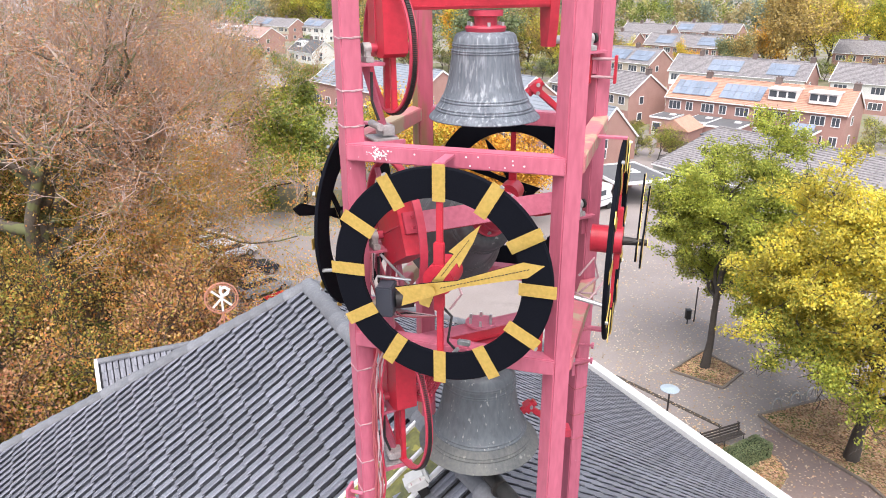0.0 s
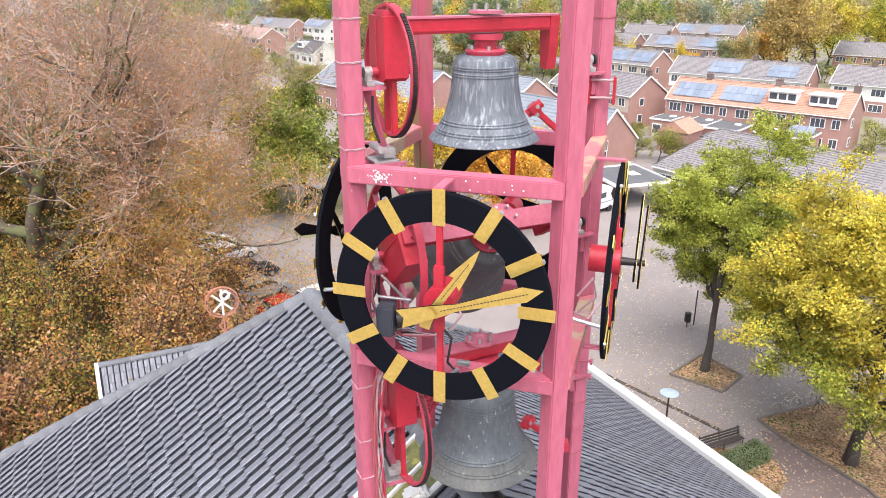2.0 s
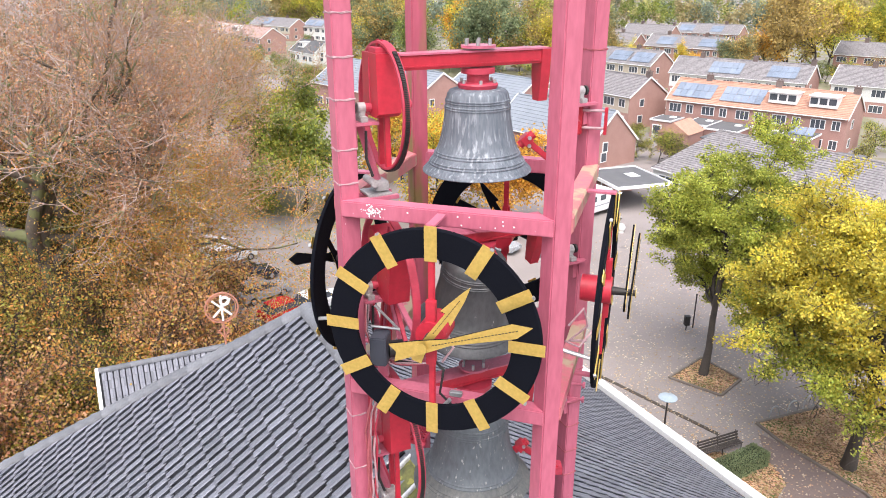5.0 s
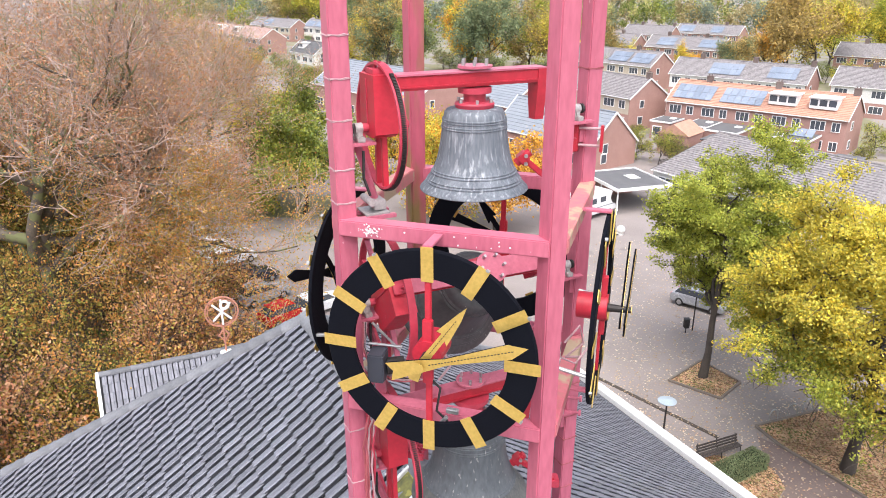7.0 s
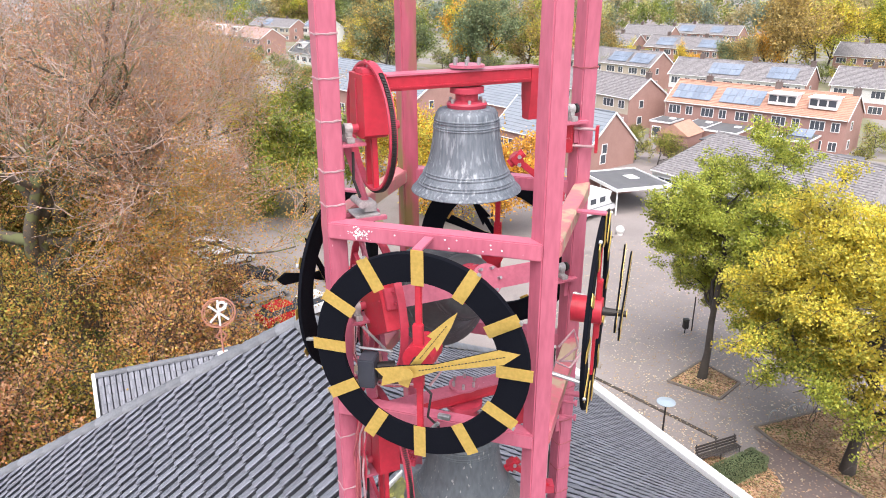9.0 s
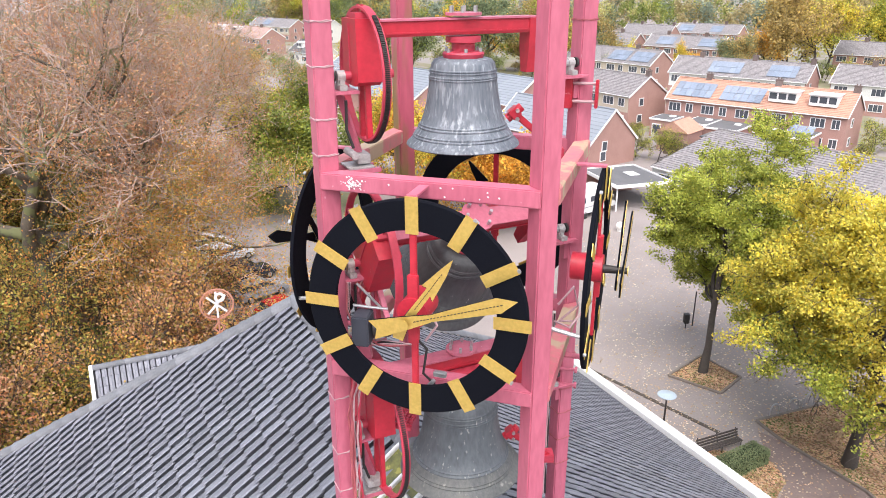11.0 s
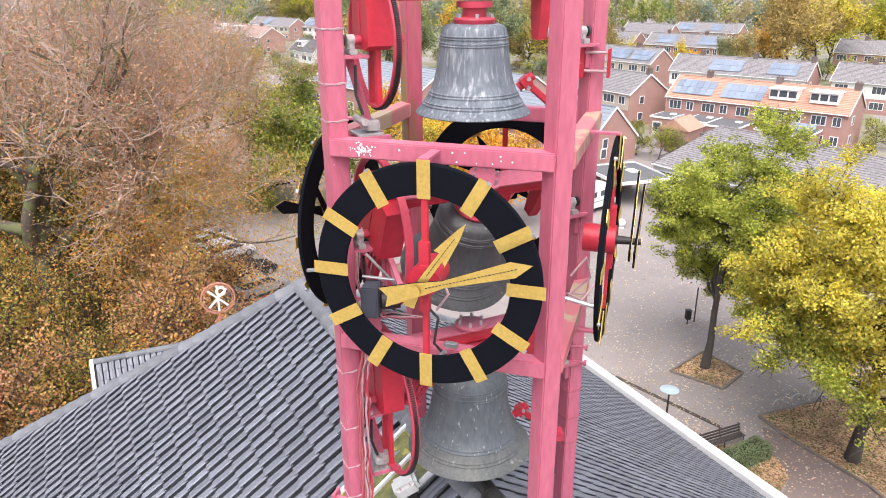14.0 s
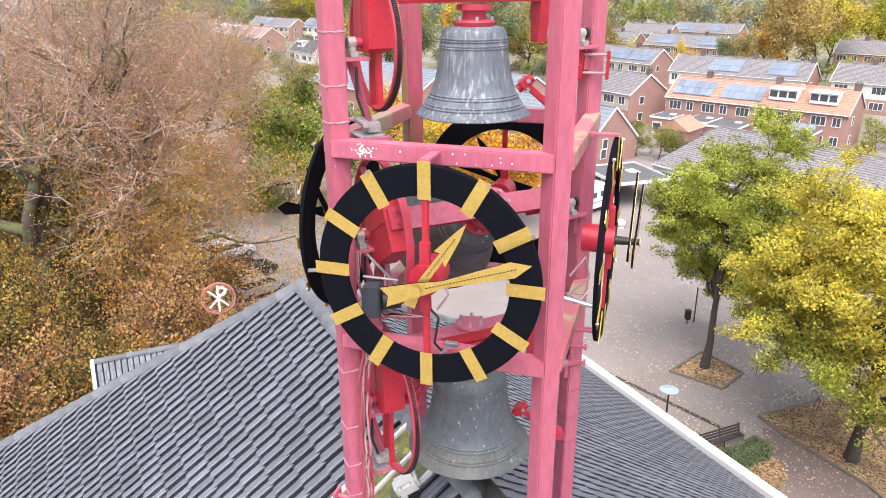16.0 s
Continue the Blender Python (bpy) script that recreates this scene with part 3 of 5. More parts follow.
def patch(name, pts, z, material, label, category):
    ob = quads(name, [(x, y, z) for x, y in pts], [tuple(range(len(pts)))], material)
    return tagged(ob, label, category, "", "structure")


RING = [(3.26, 34.47), (5.19, 37.65), (7.48, 35.60), (6.25, 33.28)]
patch("tree_bed", RING, 0.03, EARTH, "leaf-covered earth in a square tree bed", "bed")
BED = [(8.0, 30.9), (9.1, 29.4), (12.5, 26.2), (16, 20), (40, 20), (40, 29), (14.5, 35.4), (11.5, 33.6)]
patch("leaf_bed", BED, 0.03, EARTH, "planting bed covered with fallen brown leaves", "bed")
patch("hedge_bed", [(3.5, 20), (6.4, 20), (9.0, 25.9), (8.3, 27.6), (5.2, 27.5), (3.2, 25.0)], 0.03, EARTH, "planting bed with fallen leaves under a hedge", "bed")
patch("path", [(6.4, 18), (16, 18), (12.5, 26.2), (9.1, 29.4), (8.0, 30.0), (8.3, 27.6), (9.0, 25.9)], 0.012, PATHB, "reddish brick garden path", "path")
patch("lawn", [(-48, 20), (-18, 12), (-16, 30), (-28, 33), (-34, 38), (-60, 40)], 0.012, EARTH, "lawn buried under fallen leaves", "lawn")
patch("lawn", [(-40, 55), (-30, 50), (-24, 56), (-30, 66), (-44, 64)], 0.012, GRASS, "strip of grass with fallen leaves", "lawn")
patch("lawn", [(-115, 160), (-80, 150), (-60, 175), (-100, 185)], 0.012, GRASS, "green lawn beside a house", "lawn")
patch("lawn", [(-75, 155), (-30, 120), (60, 92), (120, 130), (320, 320), (-320, 320), (-150, 200)], 0.008, GRASS, "gardens between rows of houses", "lawn")


def kerb(pts, closed=False):
    k = thing("kerb", Matrix(), "low worn concrete kerb round a bed", "kerb", "kerbs", "structure")
    for p, q in zip(pts, pts[1:] + (pts[:1] if closed else [])):
        d = Vector((q[0] - p[0], q[1] - p[1], 0))
        n = max(1, int(d.length / 1.0))
        for i in range(n):
            a, b = Vector((*p, 0.07)) + d * (i / n), Vector((*p, 0.07)) + d * ((i + 1) / n - 0.012 / d.length)
            bm = B()
            beam(bm, a, b, 0.14, 0.14, 0.015)
            part("kerbstone", bm, KERB, k)


kerb(RING, True)
kerb([(11.5, 33.6), (8.0, 30.9), (9.1, 29.4), (12.5, 26.2), (16, 20)])
bm = B()
beam(bm, (-1.5, 33.9, 0.012), (6.0, 29.2, 0.012), 0.26, 0.02, 0)
tagged(part("gutter", bm, GUTTERL), "shallow gutter in the paving filled with dark leaves", "gutter", "", "structure")


# ---- leaves and trees ----
def leaf_cloud(name, pts, size, material, parent=None, seed=1, flat=False, label=""):
    """One small folded leaf (a quad) at each point, turned at random."""
    rng = np.random.default_rng(seed)
    n = len(pts)
    a = rng.normal(size=(n, 3))
    if flat:
        a *= (1, 1, 0.15)
    a /= np.linalg.norm(a, axis=1)[:, None]
    b = np.cross(a, rng.normal(size=(n, 3)) if not flat else np.array([[0, 0, 1.0]]) + 0.15 * rng.normal(size=(n, 3)))
    b /= np.linalg.norm(b, axis=1)[:, None]
    s = size * rng.uniform(0.6, 1.25, (n, 1))
    v = np.stack([pts - a * s * 0.5, pts + b * s * 0.34, pts + a * s * 0.5, pts - b * s * 0.34], 1).reshape(-1, 3)
    f = np.arange(4 * n).reshape(-1, 4)
    return quads(name, v.tolist(), f.tolist(), material, parent, label)


def limbs(base, trunk_len, radius, plan, seed, up=0.25, lean=(0, 0, 1), first=0.45, cone=0.0):
    """Branching limbs as tapered tubes. plan: per level (children, length, spread). Returns verts, faces, twig points with levels."""
    rng = random.Random(seed)
    V, Fc, tips, fine = [], [], [], []
    stack = [(Vector(base), Vector(lean).normalized(), trunk_len, radius, 0)]
    while stack:
        p, d, ln, r, lv = stack.pop()
        sides = (10, 7, 5, 4, 3, 3)[min(lv, 5)]
        ns = (6, 6, 5, 4, 2, 1)[min(lv, 5)]
        pts = [p.copy()]
        dd = d.copy()
        for k in range(ns):
            w = 0.10 if lv == 0 else 0.22
            dd = (dd + Vector((rng.gauss(0, w), rng.gauss(0, w), rng.gauss(0, w) + up * 0.12 * (lv > 0)))).normalized()
            pts.append(pts[-1] + dd * (ln / ns))
        prev = None
        for k, q in enumerate(pts):
            t = (pts[min(k + 1, ns)] - pts[max(k - 1, 0)]).normalized()
            a = t.orthogonal().normalized()
            b = t.cross(a)
            rr = r * (1 - 0.62 * k / ns) * (1.35 if lv == 0 and k == 0 else 1)
            s0 = len(V)
            for j in range(sides):
                c, s = math.cos(j * math.tau / sides) * rr, math.sin(j * math.tau / sides) * rr
                V.append((q.x + a.x * c + b.x * s, q.y + a.y * c + b.y * s, q.z + a.z * c + b.z * s))
            if prev is not None:
                for j in range(sides):
                    (Fc if lv <= 2 else fine).append((prev + j, prev + (j + 1) % sides, s0 + (j + 1) % sides, s0 + j))
            prev = s0
        if lv >= len(plan) - 2:
            tips += [(q, lv) for q in pts[1:]]
        if lv < len(plan):
            n, cl, spread = plan[lv]
            for c in range(n):
                f = 1.0 if c == 0 else rng.uniform(0.35 if lv else first, 1.0)
                x = f * ns
                i = min(int(x), ns - 1)
                q = pts[i].lerp(pts[i + 1], x - i)
                axis = (pts[i + 1] - pts[i]).normalized()
                side = Vector((rng.gauss(0, 1), rng.gauss(0, 1), rng.gauss(0, 0.6) + up))
                side = (side - axis * side.dot(axis)).normalized()
                ang = radians(spread) * rng.uniform(0.6, 1.25)
                nd = axis * math.cos(ang) + side * math.sin(ang)
                reach = 1 + cone * (0.65 - f) * 2 if lv == 0 and c else 1
                stack.append((q, nd, cl * reach * rng.uniform(0.65, 1.2), max(0.020, r * (1 - 0.62 * f) * rng.uniform(0.60, 0.86)), lv + 1))
    return V, Fc, fine, tips


def compact(V, faces):
    """The faces with only the corners that they use."""
    f = np.array(faces)
    used, inv = np.unique(f, return_inverse=True)
    return np.array(V)[used].tolist(), inv.reshape(f.shape).tolist()


def tree(base, label, bark, leaf, trunk_len, radius, plan, n_leaf, size, spread, seed, up=0.25, density=None, lean=(0, 0, 1), leaf2=None, first=0.45, twig=None, per=9, top=None, cone=0.0):
    t = thing("tree", Matrix.Translation((base[0], base[1], 0)), label, "tree", "trees round the square")
    V, Fc, fine, tips = limbs((0, 0, -0.1), trunk_len, radius, plan, seed, up, lean, first, cone)
    quads("trunk", *compact(V, Fc), bark, t, smooth=True)
    if fine:
        tagged(quads("branchwork", *compact(V, fine), twig or bark, t, smooth=True), kind="stuff")
    rng = np.random.default_rng(seed)
    P = np.array([p for p, _ in tips])
    if density is not None:
        w = density(P)
        w = w / w.sum()
    else:
        w = None
    idx = np.repeat(rng.choice(len(P), n_leaf // per, p=w), per)
    L = P[idx] + rng.normal(size=(len(idx), 3)) * np.array((spread, spread, spread * (0.6 if per > 9 else 1.0)))
    L = L[L[:, 2] > 0.4]
    if leaf2 is None:
        leaf_cloud("crown", L, size, leaf, t, seed)
    else:
        if top:
            pick = L[:, 2] < top + 2.2 * np.sin(L[:, 0] * 0.8 + L[:, 1] * 0.5) + rng.normal(size=len(L))
        else:
            pick = rng.random(len(L)) < 0.5 + 0.35 * np.sin(L[:, 0] * 0.7 + L[:, 2] * 0.5)
        leaf_cloud("crown", L[pick], size, leaf, t, seed)
        leaf_cloud("crown", L[~pick], size, leaf2, t, seed + 1)
    return t


BARK = mat("grey_beech_bark", (0.54, 0.41, 0.355), (0.38, 0.285, 0.245), 0.85, 0, 0.8, 12, 0.3, spots=((0.24, 0.25, 0.13), 0.8, 0.55))
BARKG = mat("mossy_beech_limbs", (0.17, 0.138, 0.108), (0.085, 0.072, 0.056), 0.9, 0, 1.2, 12, 0.4, spots=((0.17, 0.18, 0.08), 1.2, 0.52))
BARKD = mat("dark_oak_bark", (0.07, 0.058, 0.05), (0.04, 0.034, 0.03), 0.9, 0, 1.5, 14, 0.5)
LEAF_ORANGE = leaf_mat("copper_beech_leaves", [(0.54, 0.20, 0.065), (0.66, 0.33, 0.09), (0.48, 0.33, 0.09), (0.29, 0.26, 0.07), (0.66, 0.41, 0.13)])
LEAF_RUST = leaf_mat("rust_beech_leaves", [(0.46, 0.19, 0.11), (0.54, 0.30, 0.17), (0.46, 0.27, 0.15), (0.52, 0.34, 0.18)])
LEAF_YEL = leaf_mat("yellow_oak_leaves", [(0.74, 0.56, 0.06), (0.60, 0.52, 0.08), (0.42, 0.42, 0.08), (0.82, 0.64, 0.13)])
LEAF_GRN = leaf_mat("green_oak_leaves", [(0.27, 0.33, 0.06), (0.42, 0.44, 0.08), (0.19, 0.25, 0.05), (0.56, 0.52, 0.09)])
LEAF_OLIVE = leaf_mat("olive_oak_leaves", [(0.30, 0.37, 0.07), (0.46, 0.49, 0.09), (0.36, 0.41, 0.08), (0.60, 0.56, 0.10)])
LEAF_UNDER = leaf_mat("olive_beech_leaves", [(0.25, 0.27, 0.055), (0.44, 0.37, 0.08), (0.18, 0.20, 0.045), (0.56, 0.32, 0.07)])
LEAF_DEEP = leaf_mat("green_leaves", [(0.15, 0.21, 0.06), (0.25, 0.30, 0.08), (0.34, 0.35, 0.11)])
LEAF_AMBER = leaf_mat("amber_leaves", [(0.70, 0.36, 0.05), (0.76, 0.46, 0.08), (0.58, 0.26, 0.05)])
LEAF_BROWN = leaf_mat("brown_leaves", [(0.44, 0.32, 0.11), (0.55, 0.40, 0.13), (0.36, 0.29, 0.12), (0.32, 0.22, 0.10)])
LEAF_FIR = leaf_mat("dark_green_leaves", [(0.15, 0.20, 0.11), (0.21, 0.26, 0.14), (0.28, 0.30, 0.16)])

# the great beeches: bare twigs above, copper leaves below
beech_plan = [(12, 11.5, 60), (6, 6.8, 52), (6, 3.7, 48), (5, 2.1, 44), (4, 1.1, 42)]
small_plan = [(12, 5.5, 62), (7, 3.0, 50), (6, 1.6, 46), (5, 0.8, 42)]
low = lambda P: np.exp(-(P[:, 2] - 2) / 6.0) + 0.02
tree((-32.2, 24.3), "great beech with bare upper twigs and copper lower leaves", BARKG, LEAF_ORANGE, 11.0, 0.98, beech_plan, 150000, 0.125, 0.45, 11, 0.3, low, leaf2=LEAF_RUST, twig=BARK, top=13.0)
tree((-50, 38), "tall beech with bare twigs and thin copper leaves", BARKG, LEAF_ORANGE, 9, 0.7, beech_plan, 60000, 0.15, 0.42, 12, 0.45, lambda P: np.exp(-(P[:, 2] - 2) / 7.0) + 0.03, leaf2=LEAF_RUST, twig=BARK, top=14.0)
tree((-41, 50), "beech with a haze of bare pinkish twigs over the car park", BARKG, LEAF_RUST, 8.5, 0.5, [(12, 9.0, 62), (6, 5.2, 52), (6, 2.9, 46), (4, 1.6, 42), (3, 0.9, 40)], 36000, 0.14, 0.42, 13, 0.35, lambda P: np.exp(-(P[:, 2] - 2) / 6.0) + 0.03, leaf2=LEAF_ORANGE, twig=BARK)
for k, (x, y, hgt) in enumerate(((-27, 17.5, 3.2), (-23.5, 23, 3.0), (-34, 18, 4.0), (-38, 26, 4.6), (-26, 12.5, 3.0), (-35, 30, 4.4), (-42, 33, 5.2), (-48, 27, 5.5), (-54, 46, 5.5), (-44, 20, 5.0), (-62, 40, 6.0))):
    tree((x, y), "young beech thick with copper and olive leaves", BARKD, LEAF_ORANGE, hgt, 0.2, small_plan, 38000, 0.155, 0.28, 31 + k, 0.3, leaf2=(LEAF_UNDER, LEAF_RUST, LEAF_UNDER)[k % 3])
def open_side(P):
    """The oak on the leaf bed carries its low leaves on the side away from the square."""
    return np.where(P[:, 0] * 0.95 + P[:, 1] * 0.30 < 2.2, np.clip((P[:, 2] - 4.4) / 2.2, 0.015, 1), 1.0)


oak = [(10, 4.4, 58), (6, 2.4, 50), (5, 1.2, 48), (4, 0.7, 45)]
tree((5.27, 35.6), "oak with yellow-green autumn leaves in a square bed", BARKD, LEAF_GRN, 11.2, 0.24, [(13, 3.3, 66), (7, 2.0, 52), (5, 1.1, 48), (4, 0.6, 45)], 120000, 0.15, 0.23, 21, 0.05, leaf2=LEAF_OLIVE, per=44, cone=0.6, first=0.26)
tree((12.1, 28.2), "broad oak with yellow autumn leaves on a leaf bed", BARKD, LEAF_GRN, 11.0, 0.30, [(19, 4.4, 70), (6, 2.5, 52), (6, 1.5, 48), (4, 0.7, 45)], 190000, 0.145, 0.25, 22, -0.1, open_side, leaf2=LEAF_YEL, first=0.34, per=50, cone=0.7, top=6.4)
tree((-34.2, 58), "green street tree with thinning leaves", BARKD, LEAF_DEEP, 6.8, 0.26, [(14, 5.0, 60), (6, 2.6, 50), (5, 1.3, 48), (4, 0.7, 45)], 44000, 0.30, 0.45, 23, 0.35, leaf2=LEAF_GRN)
tree((-44, 64), "street tree with pale yellow thinning leaves", BARKD, LEAF_BROWN, 7.5, 0.22, [(12, 4.2, 60), (6, 2.4, 50), (5, 1.2, 48), (4, 0.7, 45)], 16000, 0.28, 0.6, 24, 0.35, leaf2=LEAF_YEL)
tree((-13.6, 58), "small tree with bright orange leaves", BARKD, LEAF_AMBER, 5.0, 0.18, oak, 26000, 0.27, 0.4, 25, 0.3)
tree((-20.5, 60), "small tree with amber leaves", BARKD, LEAF_AMBER, 5.6, 0.18, oak, 20000, 0.27, 0.45, 26, 0.3, leaf2=LEAF_YEL)
tree((-28.5, 72), "small tree with yellow leaves beside the road", BARKD, LEAF_YEL, 5.0, 0.18, oak, 16000, 0.27, 0.45, 27, 0.3, leaf2=LEAF_AMBER)

# trees among and behind the houses
far_plan = [(10, 0.42, 60), (6, 0.24, 52), (4, 0.14, 48)]


def far_tree(x, y, hgt, leaf, leaf2, seed, n=11500):
    pl_ = [(c, l * hgt, sp) for c, l, sp in far_plan]
    tree((x, y), "tall garden tree in autumn colour behind the houses", BARKD, leaf, hgt * 0.55, hgt * 0.018, pl_, n, hgt * 0.03, hgt * 0.042, seed, 0.4, leaf2=leaf2, first=0.22)


frng = random.Random(77)
for x, y, hgt, lf, l2 in ((-71, 172, 17, LEAF_FIR, LEAF_BROWN), (-62, 168, 15, LEAF_FIR, LEAF_DEEP), (-50, 178, 17, LEAF_AMBER, LEAF_YEL), (-43, 172, 19, LEAF_FIR, LEAF_FIR), (-36, 185, 17, LEAF_BROWN, LEAF_GRN),
                           (-28, 176, 15, LEAF_BROWN, LEAF_YEL), (-80, 180, 15, LEAF_YEL, LEAF_BROWN), (-55, 200, 18, LEAF_YEL, LEAF_AMBER), (-20, 190, 14, LEAF_BROWN, LEAF_FIR),
                           (26, 182, 20, LEAF_BROWN, LEAF_BROWN), (33, 190, 19, LEAF_BROWN, LEAF_YEL), (14, 168, 11, LEAF_FIR, LEAF_BROWN), (40, 215, 17, LEAF_YEL, LEAF_GRN), (52, 225, 18, LEAF_GRN, LEAF_YEL),
                           (62, 235, 18, LEAF_YEL, LEAF_GRN), (21, 178, 13, LEAF_BROWN, LEAF_AMBER), (-10, 187, 8, LEAF_YEL, LEAF_YEL), (3, 187, 7, LEAF_YEL, LEAF_AMBER), (-146, 280, 20, LEAF_YEL, LEAF_GRN), (-128, 275, 19, LEAF_FIR, LEAF_DEEP),
                           (-112, 262, 19, LEAF_FIR, LEAF_BROWN), (-165, 290, 20, LEAF_GRN, LEAF_BROWN), (-100, 250, 17, LEAF_BROWN, LEAF_YEL), (-112, 205, 6, LEAF_DEEP, LEAF_FIR), (-104, 172, 4, LEAF_DEEP, LEAF_FIR), (-112, 178, 5, LEAF_FIR, LEAF_DEEP),
                           (-66, 98, 11, LEAF_BROWN, LEAF_RUST), (-78, 112, 12, LEAF_RUST, LEAF_BROWN), (-92, 128, 12, LEAF_BROWN, LEAF_AMBER), (-108, 140, 13, LEAF_RUST, LEAF_BROWN), (-84, 98, 12, LEAF_RUST, LEAF_RUST), (-122, 160, 12, LEAF_BROWN, LEAF_FIR), (-72, 132, 6, LEAF_DEEP, LEAF_BROWN), (-84, 146, 5, LEAF_FIR, LEAF_DEEP), (-92, 160, 5, LEAF_DEEP, LEAF_GRN), (-140, 178, 13, LEAF_RUST, LEAF_BROWN), (-61, 54, 12, LEAF_RUST, LEAF_ORANGE), (-72, 66, 14, LEAF_RUST, LEAF_ORANGE), (-84, 78, 14, LEAF_ORANGE, LEAF_RUST), (-96, 96, 15, LEAF_RUST, LEAF_BROWN)):
    far_tree(x, y, hgt, lf, l2, frng.randrange(9999))
for x, y, hgt in ((0.5, 91, 4.6), (-2.5, 93, 3.8), (3.0, 92, 4.0), (-4, 104, 2.6), (-3, 106, 2.6), (29, 106, 4.5), (33, 110, 5.2), (37, 104, 4.2), (31, 98, 3.6), (26, 97, 3.4), (41, 112, 5.0)):
    far_tree(x, y, hgt, LEAF_GRN, LEAF_BROWN, frng.randrange(9999), 4000)
for k in range(34):
    far_tree(-75 + k * 3.9 + frng.uniform(-1.5, 1.5), 166 + frng.uniform(-5, 16), frng.uniform(3.5, 7), frng.choice((LEAF_DEEP, LEAF_FIR, LEAF_GRN, LEAF_BROWN)), frng.choice((LEAF_DEEP, LEAF_YEL, LEAF_BROWN)), frng.randrange(9999), 3500)
wood = np.random.default_rng(3)
# haze over the far woods is mixed into these paler, greyer leaf colours
HAZE_FIR = leaf_mat("hazed_fir_crowns", [(0.22, 0.27, 0.20), (0.28, 0.32, 0.24), (0.19, 0.24, 0.19)])
HAZE_BROWN = leaf_mat("hazed_brown_crowns", [(0.36, 0.29, 0.14), (0.42, 0.35, 0.18), (0.30, 0.26, 0.14)])
HAZE_YEL = leaf_mat("hazed_yellow_crowns", [(0.58, 0.52, 0.20), (0.50, 0.48, 0.20), (0.42, 0.43, 0.18)])
WOODS = ((HAZE_FIR, []), (HAZE_BROWN, []), (LEAF_GRN, []), (HAZE_YEL, []), (LEAF_DEEP, []))
for k in range(210):
    x = -300 + k * 2.6 + wood.uniform(-3, 3)
    y = 318 + wood.uniform(-25, 75) + (0 if x > -60 else -20)
    h_ = wood.uniform(13, 21)
    # each crown: a dozen clumps round a tall core
    clumps = wood.normal(size=(14, 3)) * (h_ * 0.20, h_ * 0.20, h_ * 0.24) + (x, y, h_ * 0.52)
    c = clumps[wood.integers(0, 14, 1000)] + wood.normal(size=(1000, 3)) * h_ * 0.07
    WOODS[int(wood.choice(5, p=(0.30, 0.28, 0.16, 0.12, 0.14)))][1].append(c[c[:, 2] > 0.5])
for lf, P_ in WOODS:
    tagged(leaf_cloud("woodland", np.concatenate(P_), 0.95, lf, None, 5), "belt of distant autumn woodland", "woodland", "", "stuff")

# fallen leaves
g = np.random.default_rng(9)
n_ = 34000
fx = np.stack([g.uniform(-6, 24, n_), g.uniform(18, 60, n_), np.full(n_, 0.03)], 1)
keep_ = g.random(n_) < np.exp(-((fx[:, 0] - 8) ** 2) / 160 - ((fx[:, 1] - 31) ** 2) / 260) * 0.5 + 0.2
LITTER = leaf_mat("fallen_leaves", [(0.72, 0.64, 0.50), (0.52, 0.40, 0.25), (0.42, 0.25, 0.13), (0.66, 0.58, 0.46)])
tagged(leaf_cloud("fallen_leaves", fx[keep_], 0.135, LITTER, None, 6, True), "fallen leaves scattered over the paving", "leaves", "", "stuff")


def inside(P, poly):
    c = np.zeros(len(P), bool)
    for (x0, y0), (x1, y1) in zip(poly, poly[1:] + poly[:1]):
        c ^= ((y0 > P[:, 1]) != (y1 > P[:, 1])) & (P[:, 0] < (x1 - x0) * (P[:, 1] - y0) / (y1 - y0 + 1e-9) + x0)
    return c


bx = np.stack([g.uniform(2, 22, 60000), g.uniform(20, 40, 60000), g.uniform(0.04, 0.09, 60000)], 1)
bx = bx[inside(bx, RING) | inside(bx, BED) | inside(bx, [(3.5, 20), (6.4, 20), (9.0, 25.9), (8.3, 27.6), (5.2, 27.5), (3.2, 25.0)])]
BEDLEAF = leaf_mat("brown_leaf_litter", [(0.52, 0.28, 0.18), (0.68, 0.48, 0.34), (0.36, 0.19, 0.09), (0.66, 0.50, 0.32), (0.26, 0.27, 0.08)])
tagged(leaf_cloud("leaf_litter", bx, 0.16, BEDLEAF, None, 7, True), "thick brown leaf litter on the beds", "leaves", "", "stuff")

# ---- houses ----
SOOT = mat("sooty_chimney_brick", (0.20, 0.15, 0.135), (0.13, 0.10, 0.095), 0.9, 0, 1.5, 9, 0.2)
ROSE = mat("faded_rose_roof_tiles", (0.43, 0.30, 0.265), (0.34, 0.235, 0.21), 0.8, 0, 1.0, 5, 0.3)
GLASS = mat("dark_window_glass", (0.06, 0.07, 0.085), (0.10, 0.11, 0.13), 0.08, 0, 0.5, 4, 0)
TERRA = mat("orange_roof_tiles", (0.52, 0.29, 0.21), (0.37, 0.21, 0.155), 0.8, 0, 1.2, 5, 0.3)
SLATE = mat("grey_house_tiles", (0.30, 0.28, 0.285), (0.145, 0.137, 0.142), 0.8, 0, 2.6, 4.5, 0.3)
BLUEG = mat("blue_grey_roof_tiles", (0.245, 0.272, 0.31), (0.20, 0.225, 0.26), 0.7, 0, 0.5, 6, 0.2)
# base colour lightened to hold part of the sky that the panels mirror
SOLAR = mat("solar_panel_glass", (0.30, 0.345, 0.42), (0.22, 0.265, 0.34), 0.15, 0.2, 0.12, 4, 0, vary="object", vary_amount=0.12)
